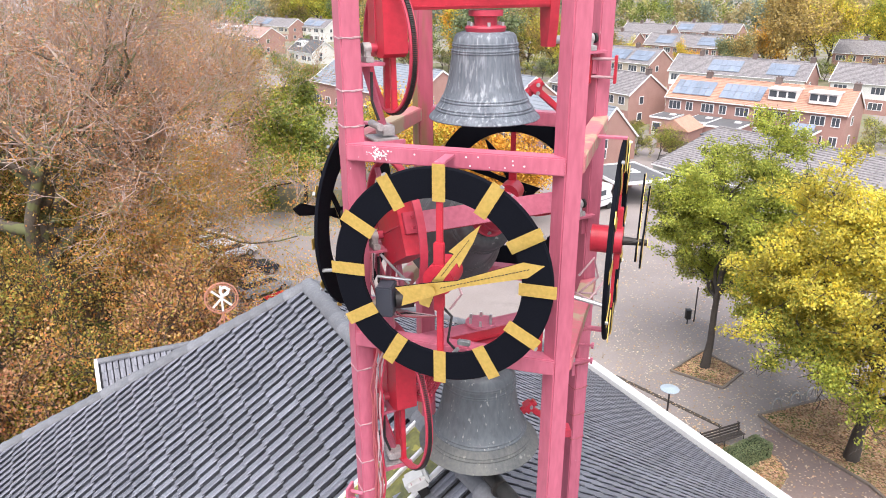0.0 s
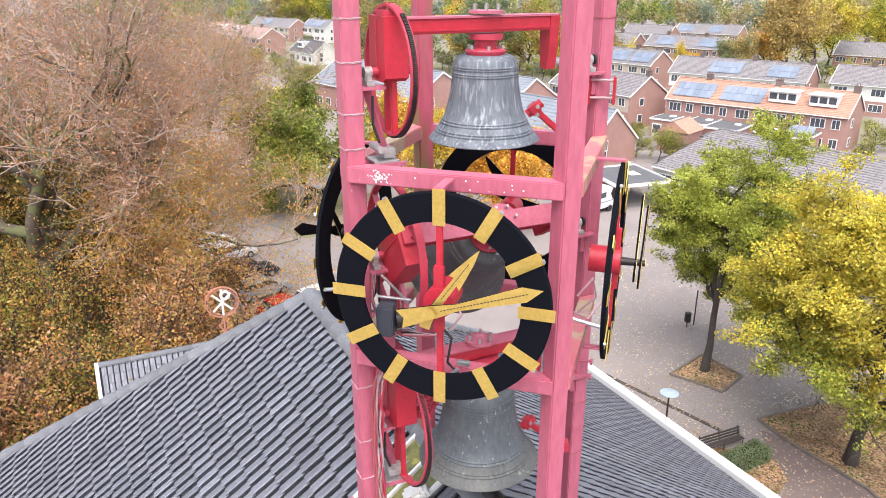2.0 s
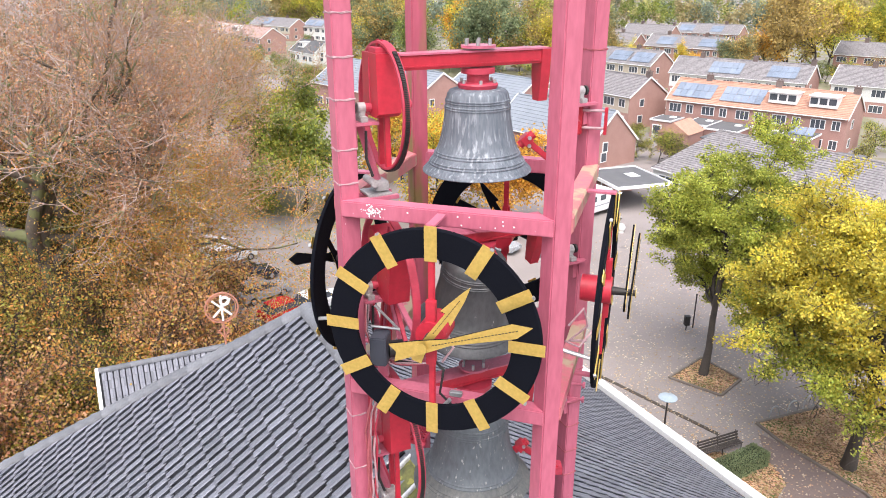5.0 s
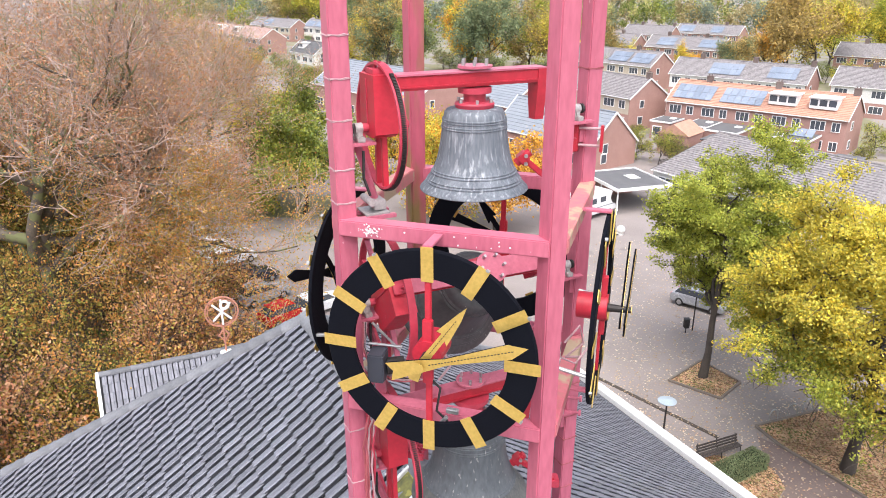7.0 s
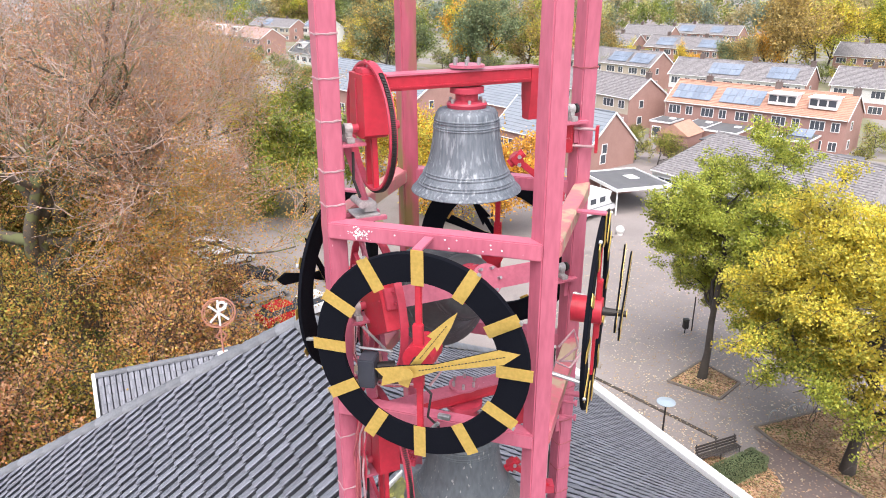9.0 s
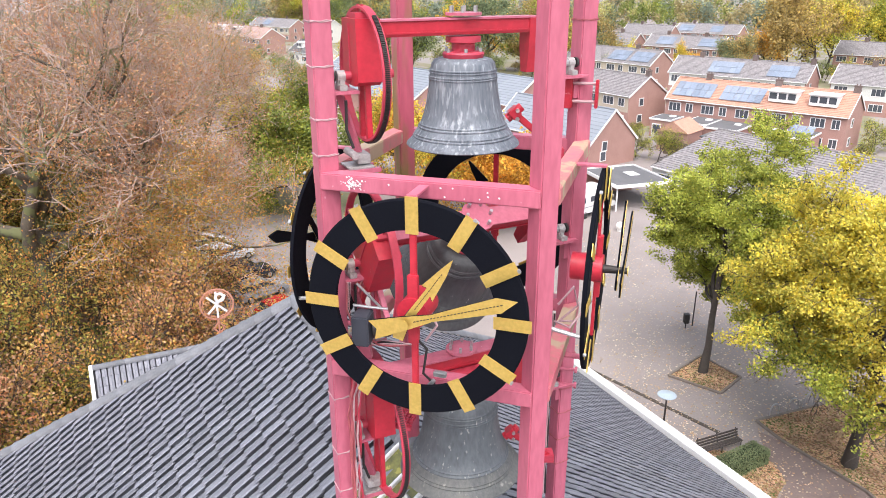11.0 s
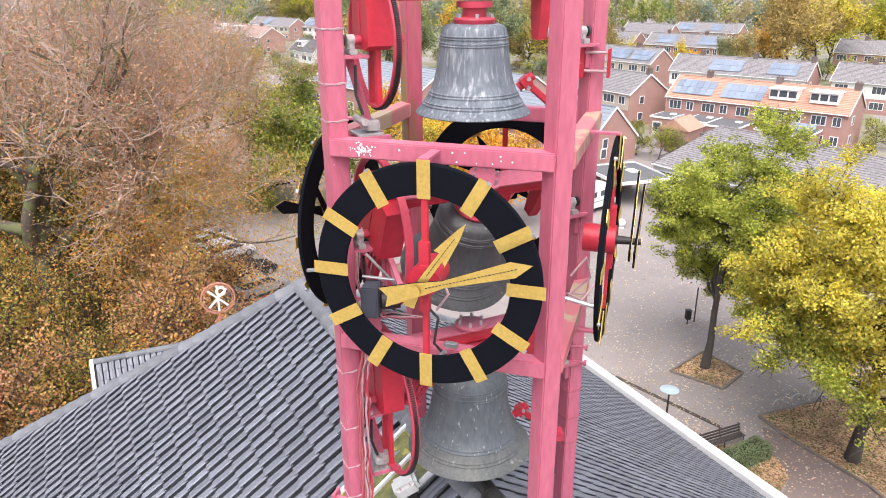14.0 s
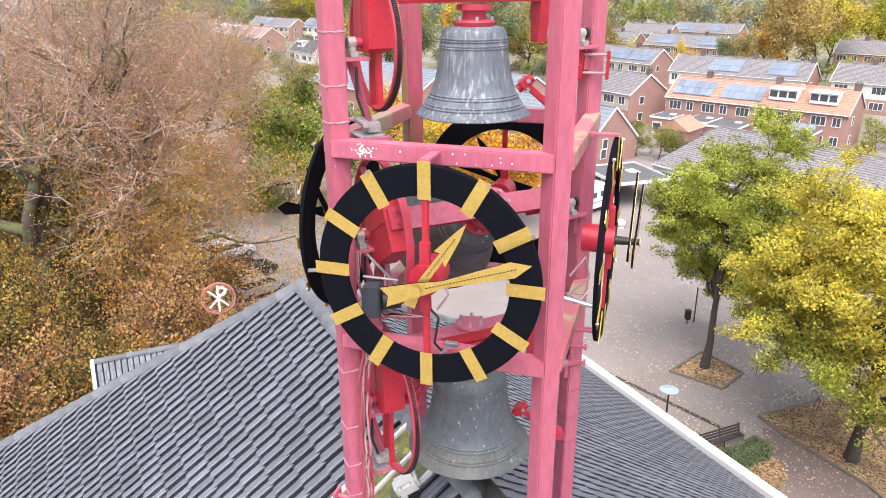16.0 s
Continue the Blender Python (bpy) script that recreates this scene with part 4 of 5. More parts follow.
RENDERW = mat("white_render", (0.72, 0.72, 0.70), (0.64, 0.64, 0.62), 0.8, 0, 0.5, 8, 0.05)
BEIGE = mat("beige_panel_wall", (0.52, 0.45, 0.36), (0.45, 0.39, 0.31), 0.8, 0, 0.5, 8, 0.05)
BITUMEN = mat("bitumen_roof", (0.10, 0.10, 0.105), (0.14, 0.14, 0.145), 0.8, 0, 0.6, 8, 0.1)


def house(pl_, pr_, depth, eave, ridge, label, wall, roofm, units=1, front=None, solar=(), dormers=(), chimneys=True, storeys=2, hip=0.0, course=0.34):
    """A gabled house or terrace: front eave from pl_ to pr_, seen from the front right. Parts: walls, roof courses, windows, chimneys."""
    x = Vector((pr_[0] - pl_[0], pr_[1] - pl_[1], 0))
    W = x.length
    x.normalize()
    y = Vector((-x.y, x.x, 0))
    m = Matrix((x, y, Vector((0, 0, 1)))).transposed().to_4x4()
    m.translation = Vector((*pl_, 0))
    h = thing("house", m, label, "house", "houses round the square")
    D2 = depth / 2
    bm = B()
    vs = [bm.verts.new(p) for p in ((0, 0, 0), (W, 0, 0), (W, depth, 0), (0, depth, 0), (0, 0, eave), (W, 0, eave), (W, depth, eave), (0, depth, eave))]
    if hip:
        for f in ((0, 1, 5, 4), (1, 2, 6, 5), (2, 3, 7, 6), (3, 0, 4, 7)):
            bm.faces.new([vs[k] for k in f])
    else:
        g0, g1 = bm.verts.new((0, D2, ridge - 0.1)), bm.verts.new((W, D2, ridge - 0.1))
        for f in ((0, 1, 5, 4), (2, 3, 7, 6)):
            bm.faces.new([vs[k] for k in f])
        bm.faces.new((vs[1], vs[2], vs[6], g1, vs[5]))
        bm.faces.new((vs[3], vs[0], vs[4], g0, vs[7]))
    part("wall", bm, wall, h)
    if front is not None:
        bm = B()
        box(bm, W / 2, -0.02, eave * 0.5 + 1.25, W - 0.3, 0.05, eave - 2.7)
        part("front_panel", bm, front, h)
    rise = ridge - eave
    ln = math.hypot(D2 + 0.3, rise * (D2 + 0.3) / D2)
    n = max(4, int(ln / course))
    for side in (0, 1):
        bm = B()
        prev = None
        for k in range(n + 1):
            y0 = -0.3 + (D2 + 0.3) * k / n
            z0 = eave + rise * y0 / D2
            a = hip * (y0 + 0.3)
            yy = depth - y0 if side else y0
            lo = [bm.verts.new((xx, yy, z0 + 0.05)) for xx in (-0.15 + a, W + 0.15 - a)]
            if prev:
                bm.faces.new((prev[0], prev[1], lo[1], lo[0]))
            hi = [bm.verts.new((xx, yy, z0 + 0.11)) for xx in (-0.15 + a, W + 0.15 - a)]
            if k < n:
                bm.faces.new((lo[0], lo[1], hi[1], hi[0]))
            else:
                bmesh.ops.delete(bm, geom=hi, context="VERTS")
            prev = hi
        bmesh.ops.recalc_face_normals(bm, faces=bm.faces)
        part("roof", bm, roofm, h)
    if hip:
        for xs in (0, 1):
            bm = B()
            o = [(-0.15, -0.3, eave), (-0.15, depth + 0.3, eave), (-0.15 + hip * (D2 + 0.3), D2, ridge + 0.08)]
            if xs:
                o = [(W - px, py, pz) for px, py, pz in o]
            bm.faces.new([bm.verts.new(p) for p in o])
            part("roof", bm, roofm, h)
    else:
        for xe in (-0.17, W + 0.17):
            bm = B()
            for s in (-0.3, depth + 0.3):
                zz = eave - 0.3 * rise / D2
                beam(bm, (xe, s, zz + 0.04), (xe, D2, ridge + 0.06), 0.07, 0.26, 0)
            part("bargeboard", bm, WHITE, h)
    bm = B()
    rod(bm, (0 + hip * D2, D2, ridge + 0.08), (W - hip * D2, D2, ridge + 0.08), 0.13, seg=8)
    part("ridge", bm, roofm, h)
    bm = B()
    beam(bm, (0, -0.36, eave - 0.05), (W, -0.36, eave - 0.05), 0.14, 0.12, 0.02)
    part("gutter", bm, WHITE, h)

    def window(cx, cz, w, hh, gable=False, panes=2):
        mm = Matrix.Translation((cx, 0, cz)) if not gable else Matrix.Translation((W, cx, cz)) @ pose(0, 0, 0, 0, 0, 90)
        bm = B()
        xs = [-w / 2 - 0.045, -w / 2 + 0.045]
        for k in range(1, panes):
            xs += [-w / 2 + w * k / panes - 0.035, -w / 2 + w * k / panes + 0.035]
        xs += [w / 2 - 0.045, w / 2 + 0.045]
        zs = [-hh / 2 - 0.045, -hh / 2 + 0.045, hh / 2 - 0.045, hh / 2 + 0.045]
        gv = [[bm.verts.new(mm @ Vector((gx, -0.10, gz))) for gz in zs] for gx in xs]
        for a in range(len(xs) - 1):
            for c in range(3):
                if a % 2 == 0 or c != 1:
                    bm.faces.new((gv[a][c], gv[a + 1][c], gv[a + 1][c + 1], gv[a][c + 1]))
        ex = bmesh.ops.extrude_face_region(bm, geom=list(bm.faces))
        bmesh.ops.translate(bm, vec=mm.to_3x3() @ Vector((0, 0.11, 0)), verts=[g for g in ex["geom"] if isinstance(g, bmesh.types.BMVert)])
        wi = part("window", bm, WHITE, h)
        bm = B()
        box(bm, 0, -0.055, 0, w - 0.05, 0.05, hh - 0.05, mm)
        part("pane", bm, GLASS, wi)

    uw = W / units
    for u in range(units):
        for s in range(storeys):
            cz = 1.45 + 2.65 * s
            if cz + 0.7 > eave + 0.1:
                continue
            window(uw * (u + 0.30), cz, uw * 0.36, 1.25, panes=3)
            window(uw * (u + 0.75), cz, uw * 0.2, 1.25, panes=2)
        if chimneys and (u % 2 == 0):
            bm = B()
            box(bm, uw * (u + 1) - 0.4, D2 + 0.1, ridge + 0.35, 0.9, 0.6, 1.1, None, 0.03)
            box(bm, uw * (u + 1) - 0.4, D2 + 0.1, ridge + 0.92, 1.0, 0.7, 0.1)
            for dx in (-0.2, 0.2):
                rod(bm, (uw * (u + 1) - 0.4 + dx, D2 + 0.1, ridge + 0.95), (uw * (u + 1) - 0.4 + dx, D2 + 0.1, ridge + 1.2), 0.11, 0.09, 8)
            part("chimney", bm, SOOT, h)
    if not hip:
        window(depth * 0.30, 1.5, 1.0, 1.2, True, 1)
        window(depth * 0.32, min(eave - 0.4, 4.1), 0.9, 1.2, True, 1)
    sl = Matrix.Translation((0, 0, eave + 0.14)) @ pose(0, 0, 0, math.degrees(math.atan2(rise, D2)))
    for (x0, nx, nz, d0) in solar:
        for i in range(nx):
            for k in range(nz):
                bm = B()
                box(bm, x0 + 1.02 * i + 0.5, d0 + 1.62 * k + 0.8, 0.10, 0.98, 1.58, 0.05, sl)
                part("solar_panel", bm, SOLAR, h)
    for (x0, w) in dormers:
        bm = B()
        box(bm, x0 + w / 2, D2 * 0.62, eave + rise * 0.62, w, D2 * 0.8, 1.5, None, 0.02)
        box(bm, x0 + w / 2, D2 * 0.60, eave + rise * 0.62 + 0.8, w + 0.3, D2 * 0.9, 0.14)
        dm = part("dormer", bm, WHITE, h)
        bm = B()
        for k in range(3):
            box(bm, x0 + w * (k + 0.5) / 3, D2 * 0.22 - 0.02, eave + rise * 0.62 + 0.1, w / 3 - 0.25, 0.03, 0.85)
        part("pane", bm, GLASS, dm)
    return h


house((0.49, 112.5), (24.2, 102.0), 8.5, 5.2, 8.0, "red brick terrace with orange tiles, solar panels and white dormers", BRICK, TERRA, 5, None, ((0.6, 6, 2, 0.7), (8.0, 6, 2, 0.7)), ((15.0, 3.8), (20.5, 3.6)))
house((0.07, 147.6), (23.8, 137.6), 8.5, 5.2, 8.0, "brick terrace with white upper front and grey tiles", BRICK, SLATE, 5, RENDERW, ((7.5, 6, 2, 0.7), (18.5, 5, 2, 0.7)))
house((-20.0, 125.0), (-5.1, 112.5), 8.5, 5.2, 8.0, "brick house with beige front and grey tiles", BRICK, SLATE, 3, BEIGE)
house((-24.5, 170.5), (-4.1, 157.0), 8.5, 5.2, 8.0, "brick terrace with beige front and solar panels", BRICK, SLATE, 4, BEIGE, ((12.5, 5, 2, 0.7), (18.5, 5, 2, 0.7)))
house((-30.0, 217.0), (-11.4, 208.0), 8.5, 5.2, 8.0, "distant brick terrace with grey tiles", BRICK, SLATE, 4, BEIGE, ((10, 6, 1, 0.9),))
house((-8.0, 208.0), (11.5, 199.0), 8.5, 5.2, 8.0, "distant brick terrace with pinkish grey tiles", BRICK, SLATE, 4, None, ((3, 5, 2, 0.7), (15, 6, 2, 0.7)))
house((-18.0, 254.0), (-2.5, 247.0), 8.5, 5.2, 8.0, "distant brick terrace with grey tiles", BRICK, SLATE, 3)
house((-1.0, 264.0), (19.0, 255.0), 8.5, 5.2, 8.0, "distant brick terrace with blue solar panels", BRICK, SLATE, 4, None, ((1, 5, 2, 0.7), (12, 4, 2, 0.7)))
house((28.0, 139.4), (50.0, 129.5), 8.5, 5.2, 8.0, "brick terrace with white upper front and grey tiles", BRICK, SLATE, 4, RENDERW)
house((37.7, 196.0), (60.0, 186.0), 8.5, 5.2, 8.0, "distant brick terrace with grey tiles and solar panels", BRICK, SLATE, 4, None, ((12, 6, 2, 0.7),))
house((-171.0, 231.0), (-124.0, 199.0), 8.5, 5.2, 8.0, "brick terrace with faded rose tiles and a white dormer", BRICK, ROSE, 8, None, (), ((20, 4), (33, 4)))
house((-167.0, 262.0), (-141.0, 248.0), 8.5, 5.2, 8.0, "distant brick terrace with grey tiles", BRICK, SLATE, 4, BEIGE, ((9, 5, 2, 0.7),))
house((-139.0, 254.0), (-125.0, 246.5), 8.5, 5.2, 8.0, "distant house with white front and solar panels", RENDERW, SLATE, 2, None, ((1, 5, 2, 0.6), (7, 5, 2, 0.6)))
house((-108.0, 188.0), (-95.5, 179.0), 8.0, 3.0, 6.0, "low house with dark tiles and a white dormer", RENDERW, BITUMEN, 2, None, (), ((4, 3),), storeys=1)
house((-22.6, 94.0), (-7.8, 83.6), 9.0, 3.2, 7.2, "brick house with blue-grey ribbed roof and white gable boards", BRICK, BLUEG, 2, storeys=1, chimneys=False, course=0.55)
house((-37.0, 113.0), (-22.5, 103.0), 11.0, 4.5, 8.0, "long house with blue-grey ribbed roof", BRICK, BLUEG, 2, storeys=1, chimneys=False, course=0.55)
house((-64.7, 119.0), (-38.0, 101.0), 13.0, 4.5, 8.6, "broad hall with blue-grey ribbed roof", BRICK, BLUEG, 4, storeys=1, chimneys=False, course=0.55)
house((0.2, 77.6), (19.0, 62.0), 15, 2.7, 6.5, "white rendered bungalow with a hipped grey roof", RENDERW, SLATE, 3, storeys=1, chimneys=False, hip=0.35)

# ---- tower fittings ----
def along(zp, s, side, up):
    """A place by the swing axis of a bell: s along it, side across it, up over it."""
    return pose(0, 0, zp, 0, 0, AXIS) @ Vector((s, side, up))


for zp in (22.20, 20.46, 18.66):
    for sg in (-1, 1):
        m = pose(0, 0, zp, 0, 0, AXIS) @ pose(0, 0, 0, 0, 0, 0 if sg > 0 else 180)
        bm = B()
        box(bm, 1.20, 0, -0.13, 0.30, 0.22, 0.03, m, 0.004)
        box(bm, 1.26, 0, -0.24, 0.05, 0.05, 0.22, m @ pose(0, 0, 0, 0, 0, 0))
        tpart("bearing_bracket", bm, PINK)
        bm = B()
        rod(bm, m @ Vector((1.15, 0, 0)), m @ Vector((1.22, 0, 0)), 0.05, seg=18)
        box(bm, 1.185, 0, -0.09, 0.07, 0.20, 0.05, m, 0.006)
        box(bm, 1.185, 0, -0.05, 0.065, 0.09, 0.08, m, 0.012)
        tpart("bearing", bm, GRIME, "grey pillow-block bearing")
        bm = B()
        rod(bm, m @ Vector((1.24, 0, 0)), m @ Vector((1.262, 0, 0)), 0.05, seg=18)
        tpart("bearing_cap", bm, RUBBER)
    bm = B()
    beam(bm, along(zp, -1.20, 0.0, -0.15), along(zp, -1.02, 0.05, -0.74), 0.06, 0.05, 0.004)
    tpart("brace", bm, PINK)
    # drive motor under the wheel
    bm = B()
    mm = pose(0, 0, zp, 0, 0, AXIS)
    rod(bm, mm @ Vector((-1.12, -0.13, -0.68)), mm @ Vector((-1.12, 0.12, -0.68)), 0.034, seg=16)
    box(bm, -1.02, 0.02, -0.73, 0.12, 0.18, 0.09, mm, 0.006)
    box(bm, -1.06, 0.02, -0.80, 0.24, 0.26, 0.02, mm, 0.003)
    tpart("drive_motor", bm, GRIME, "grey metal drive motor under the wheel")
    bm = B()
    beam(bm, along(zp, -1.26, 0.10, -0.83), along(zp, -0.88, 0.10, -0.83), 0.05, 0.04, 0.005)
    beam(bm, along(zp, -1.26, -0.10, -0.83), along(zp, -0.88, -0.10, -0.83), 0.05, 0.04, 0.005)
    tpart("motor_rail", bm, PINK)
    bm = B()
    tube(bm, [along(zp, -1.16, -0.05, -0.2), along(zp, -1.17, -0.06, -0.45), along(zp, -1.12, -0.08, -0.62)], 0.014, 6)
    tpart("cable", bm, RUBBER)

# tie bands round the columns
for sx, sy, zs in ((-1, -1, (23.02, 22.66, 22.30, 21.86, 21.55, 19.12, 18.48, 18.02, 17.65)), (1, 1, (18.9, 18.45, 18.12, 17.75, 17.4, 22.6)), (1, -1, (17.9,))):
    for z in zs:
        bm = B()
        for dz, ph in ((0.0, 0.0), (0.006, 1.3)):
            pts = []
            for a in range(17):
                q = a / 4.0
                c0, c1, fr = math.tau / 4 * int(q), math.tau / 4 * (int(q) + 1), q - int(q)
                pts.append((sx * C + 0.131 * (math.cos(c0) * (1 - fr) + math.cos(c1) * fr), sy * C + 0.131 * (math.sin(c0) * (1 - fr) + math.sin(c1) * fr), z + dz + 0.006 * math.sin(a * 2.1 + ph)))
            tube(bm, pts, 0.005, 5)
        tpart("tie_band", bm, CABLEW if sx < 0 else CABLE)

# cable bundle down the near left column and a pale one down the far right column
rngc = random.Random(4)
for k in range(8):
    x0, y0 = -0.80 + rngc.uniform(-0.05, 0.05), -1.03 + rngc.uniform(-0.04, 0.05)
    pts = []
    for i in range(12):
        z = 19.42 - i * 0.24
        pts.append((x0 + rngc.uniform(-0.02, 0.02) + (0.10 * math.exp(-((z - 19.4) / 0.2) ** 2)), y0 + rngc.uniform(-0.02, 0.02), z))
    bm = B()
    tube(bm, pts, 0.011, 6)
    tpart("cable", bm, (CABLE, CABLE, CABLEW, REDD)[k % 4])
for x0, y0, m_ in ((0.83, 0.86, CABLEW), (0.81, 0.90, CABLE), (0.84, 0.90, RUBBER)):
    bm = B()
    tube(bm, [(x0 + rngc.uniform(-0.015, 0.015), y0 + rngc.uniform(-0.015, 0.015), 19.4 - i * 0.25) for i in range(11)], 0.012, 6)
    tpart("cable", bm, m_)
for z in (18.72, 18.52):
    bm = B()
    rod(bm, (0.80, 0.86, z), (1.13, 0.84, z + 0.03), 0.016, seg=8)
    rod(bm, (1.12, 0.84, z + 0.03), (1.15, 0.84, z + 0.03), 0.04, seg=8)
    tpart("stud", bm, PINK)
for z in (22.0, 21.82):
    bm = B()
    rod(bm, (0.80, 0.83, z), (1.16, 0.83, z), 0.015, seg=8)
    tpart("clamp_rod", bm, CABLEW)
bm = B()
box(bm, 0.80, 0.83, 21.9, 0.22, 0.10, 0.30, None, 0.01)
tpart("clamp", bm, RED)
bm = B()
box(bm, 1.15, 0.83, 21.9, 0.03, 0.08, 0.28, None, 0.005)
tpart("clamp", bm, RED)
# foot clamp at the near left column
bm = B()
box(bm, -1.15, -1.06, 17.55, 0.03, 0.16, 0.24, None, 0.005)
rod(bm, (-1.17, -1.06, 17.60), (-0.95, -1.06, 17.60), 0.02, seg=8)
rod(bm, (-1.17, -1.06, 17.50), (-0.95, -1.06, 17.50), 0.02, seg=8)
tpart("clamp", bm, PINK)

# strike hammers
for x, y, z in ((0.46, 0.36, 21.70), (0.56, 0.25, 18.12)):
    h_ = thing("bell_hammer", pose(x, y, z, 0, 0, 20), "red steel strike hammer beside a bell", "hammer", "strike hammers")
    bm = B()
    beam(bm, (-0.05, 0, 0.06), (0.42, 0.10, -0.34), 0.07, 0.06, 0.006)
    part("arm", bm, RED, h_)
    bm = B()
    rod(bm, (-0.11, 0.0, 0.0), (0.03, 0.0, 0.12), 0.045, seg=14)
    box(bm, -0.04, 0, 0.06, 0.10, 0.13, 0.10, pose(-0.04, 0, 0.06, 0, -40, 0) @ Matrix.Translation((0.04, 0, -0.06)), 0.006)
    part("head", bm, RED, h_)
    for k in (-1, 1):
        bm = B()
        rod(bm, (-0.02, -0.06, 0.05 + 0.04 * k), (-0.02, -0.085, 0.05 + 0.04 * k), 0.02, seg=8)
        part("bolt", bm, STEEL, h_)
    bm = B()
    box(bm, 0.42, 0.12, -0.36, 0.12, 0.16, 0.10, None, 0.006)
    part("bracket", bm, REDD, h_)

# clock drive behind the front dial
cd = thing("clock_drive", pose(-0.66, -1.03, 19.93, 0, 0, 8), "dark grey clock drive box with cables behind the dial", "motor")
bm = B()
box(bm, 0, 0, 0, 0.16, 0.22, 0.30, None, 0.012)
part("housing", bm, mat("dark_blue_grey_plastic", (0.05, 0.055, 0.075), (0.065, 0.07, 0.09), 0.5, 0, 3, 30, 0.05), cd)
bm = B()
rod(bm, (0.08, 0.02, -0.02), (0.24, 0.08, -0.02), 0.085, seg=18)
part("motor", bm, IRON, cd, smooth=True)
bm = B()
rod(bm, (-0.06, 0.06, 0.42), (0.20, 0.10, 0.12), 0.014, seg=8)
rod(bm, (-0.10, 0.05, 0.20), (0.22, 0.10, 0.16), 0.014, seg=8)
part("linkage", bm, STEEL, cd)
for k, m_ in enumerate((CABLEW, RUBBER, CABLEW, CABLE)):
    bm = B()
    tube(bm, [(-0.10 - 0.01 * k, 0.0, 0.45), (-0.13, -0.02 * k, 0.2), (-0.10, 0.0, 0.02), (-0.02 + 0.05 * k, 0.05, -0.20), (0.12 + 0.04 * k, 0.10, -0.17 - 0.02 * k), (0.45, 0.18, -0.24)], 0.009, 5)
    part("cable", bm, m_, cd)
bm = B()
beam(bm, (-0.02, 0.10, -0.17), (0.0, 0.10, -0.37), 0.10, 0.06, 0.004)
part("bracket", bm, PINK, cd)
# loose cable at the drum and at the dial foot
for pts, m_ in (([(0.03, -1.44, 20.12), (0.10, -1.40, 20.02), (0.05, -1.36, 19.75), (0.12, -1.25, 19.58)], RUBBER), ([(0.05, -1.25, 20.4), (0.16, -1.30, 20.2), (0.06, -1.32, 20.05)], CABLEW),
                ([(1.05, -0.35, 20.1), (1.18, -0.30, 20.28), (1.22, -0.2, 20.05), (1.05, -0.2, 19.86), (1.2, 0.0, 19.78)], CABLEW), ([(1.02, -0.3, 19.9), (1.15, -0.2, 19.8), (1.32, 0.05, 20.0)], CABLEW)):
    bm = B()
    tube(bm, pts, 0.012, 6)
    tpart("cable", bm, m_)
bm = B()
rod(bm, (0.13, -1.30, 19.66), (0.04, -1.32, 19.55), 0.02, seg=8)
box(bm, 0.17, -1.25, 19.70, 0.12, 0.05, 0.05, None, 0.008)
tpart("cable_joint", bm, STEEL)

# paint flakes on the front beam and columns
fl = random.Random(12)
bm = B()
for k in range(60):
    cx, cz = fl.gauss(-0.66, 0.045), fl.gauss(21.335, 0.03)
    r_ = fl.uniform(0.003, 0.011)
    vs_ = [bm.verts.new((cx + r_ * fl.uniform(0.85, 1.2) * math.cos(a), -1.112 - 0.0003 * k, cz + r_ * fl.uniform(0.85, 1.2) * math.sin(a))) for a in np.linspace(0, math.tau, 7)[:-1]]
    bm.faces.new(vs_)
for k in range(14):
    cx, cz = fl.uniform(-0.85, 0.9), fl.uniform(21.28, 21.39)
    r_ = fl.uniform(0.004, 0.010)
    bm.faces.new([bm.verts.new((cx + r_ * math.cos(a), -1.112, cz + r_ * math.sin(a))) for a in np.linspace(0, math.tau, 7)[:-1]])
bmesh.ops.recalc_face_normals(bm, faces=bm.faces)
for f in bm.faces:
    if f.normal.y > 0:
        f.normal_flip()
fk = tpart("paint_flakes", bm, WHITE, "white bird and paint splashes")
tagged(fk, kind="stuff")

# red walkway grating beside the lower bell
bm = B()
for k in range(9):
    box(bm, -0.76 + 0.05 * k, -0.44, 18.66, 0.008, 0.42, 0.03)
for k in range(9):
    box(bm, -0.56, -0.64 + 0.05 * k, 18.655, 0.42, 0.008, 0.022)
tpart("grating", bm, REDD, "red steel walkway grating")
for y_ in (-0.65, -0.23):
    bm = B()
    beam(bm, (-0.97, y_, 18.63), (-0.34, y_, 18.63), 0.05, 0.05, 0.004)
    tpart("grating_bearer", bm, REDD)

# wrapped lamp box at the tower foot
jb = thing("junction_box", pose(-0.72, -0.15, 17.15, 10, -25, 30), "pale wrapped junction box at the tower foot", "box")
bm = B()
box(bm, 0, 0, 0, 0.30, 0.22, 0.20, None, 0.04)
part("housing", bm, RENDERW, jb)
bm = B()
for k in range(2):
    box(bm, -0.06 + 0.12 * k, 0, 0, 0.012, 0.19, 0.17, None, 0.002)
part("strap", bm, CABLEW, jb)
bm = B()
box(bm, 0, 0, -0.2, 0.12, 0.12, 0.25, None, 0.005)
part("bracket", bm, IRON, jb)
# dark pipe on the ridge at the tower foot
pp = thing("ridge_pipe", Matrix(), "black pipe lying along the roof ridge", "pipe")
bm = B()
tube(bm, [at(5.5, 0.10, 0.32), at(6.0, 0.0, 0.30), at(6.6, -0.03, 0.28), at(8.5, 0, 0.28)], 0.09, 12)
part("pipe", bm, RUBBER, pp, smooth=True)
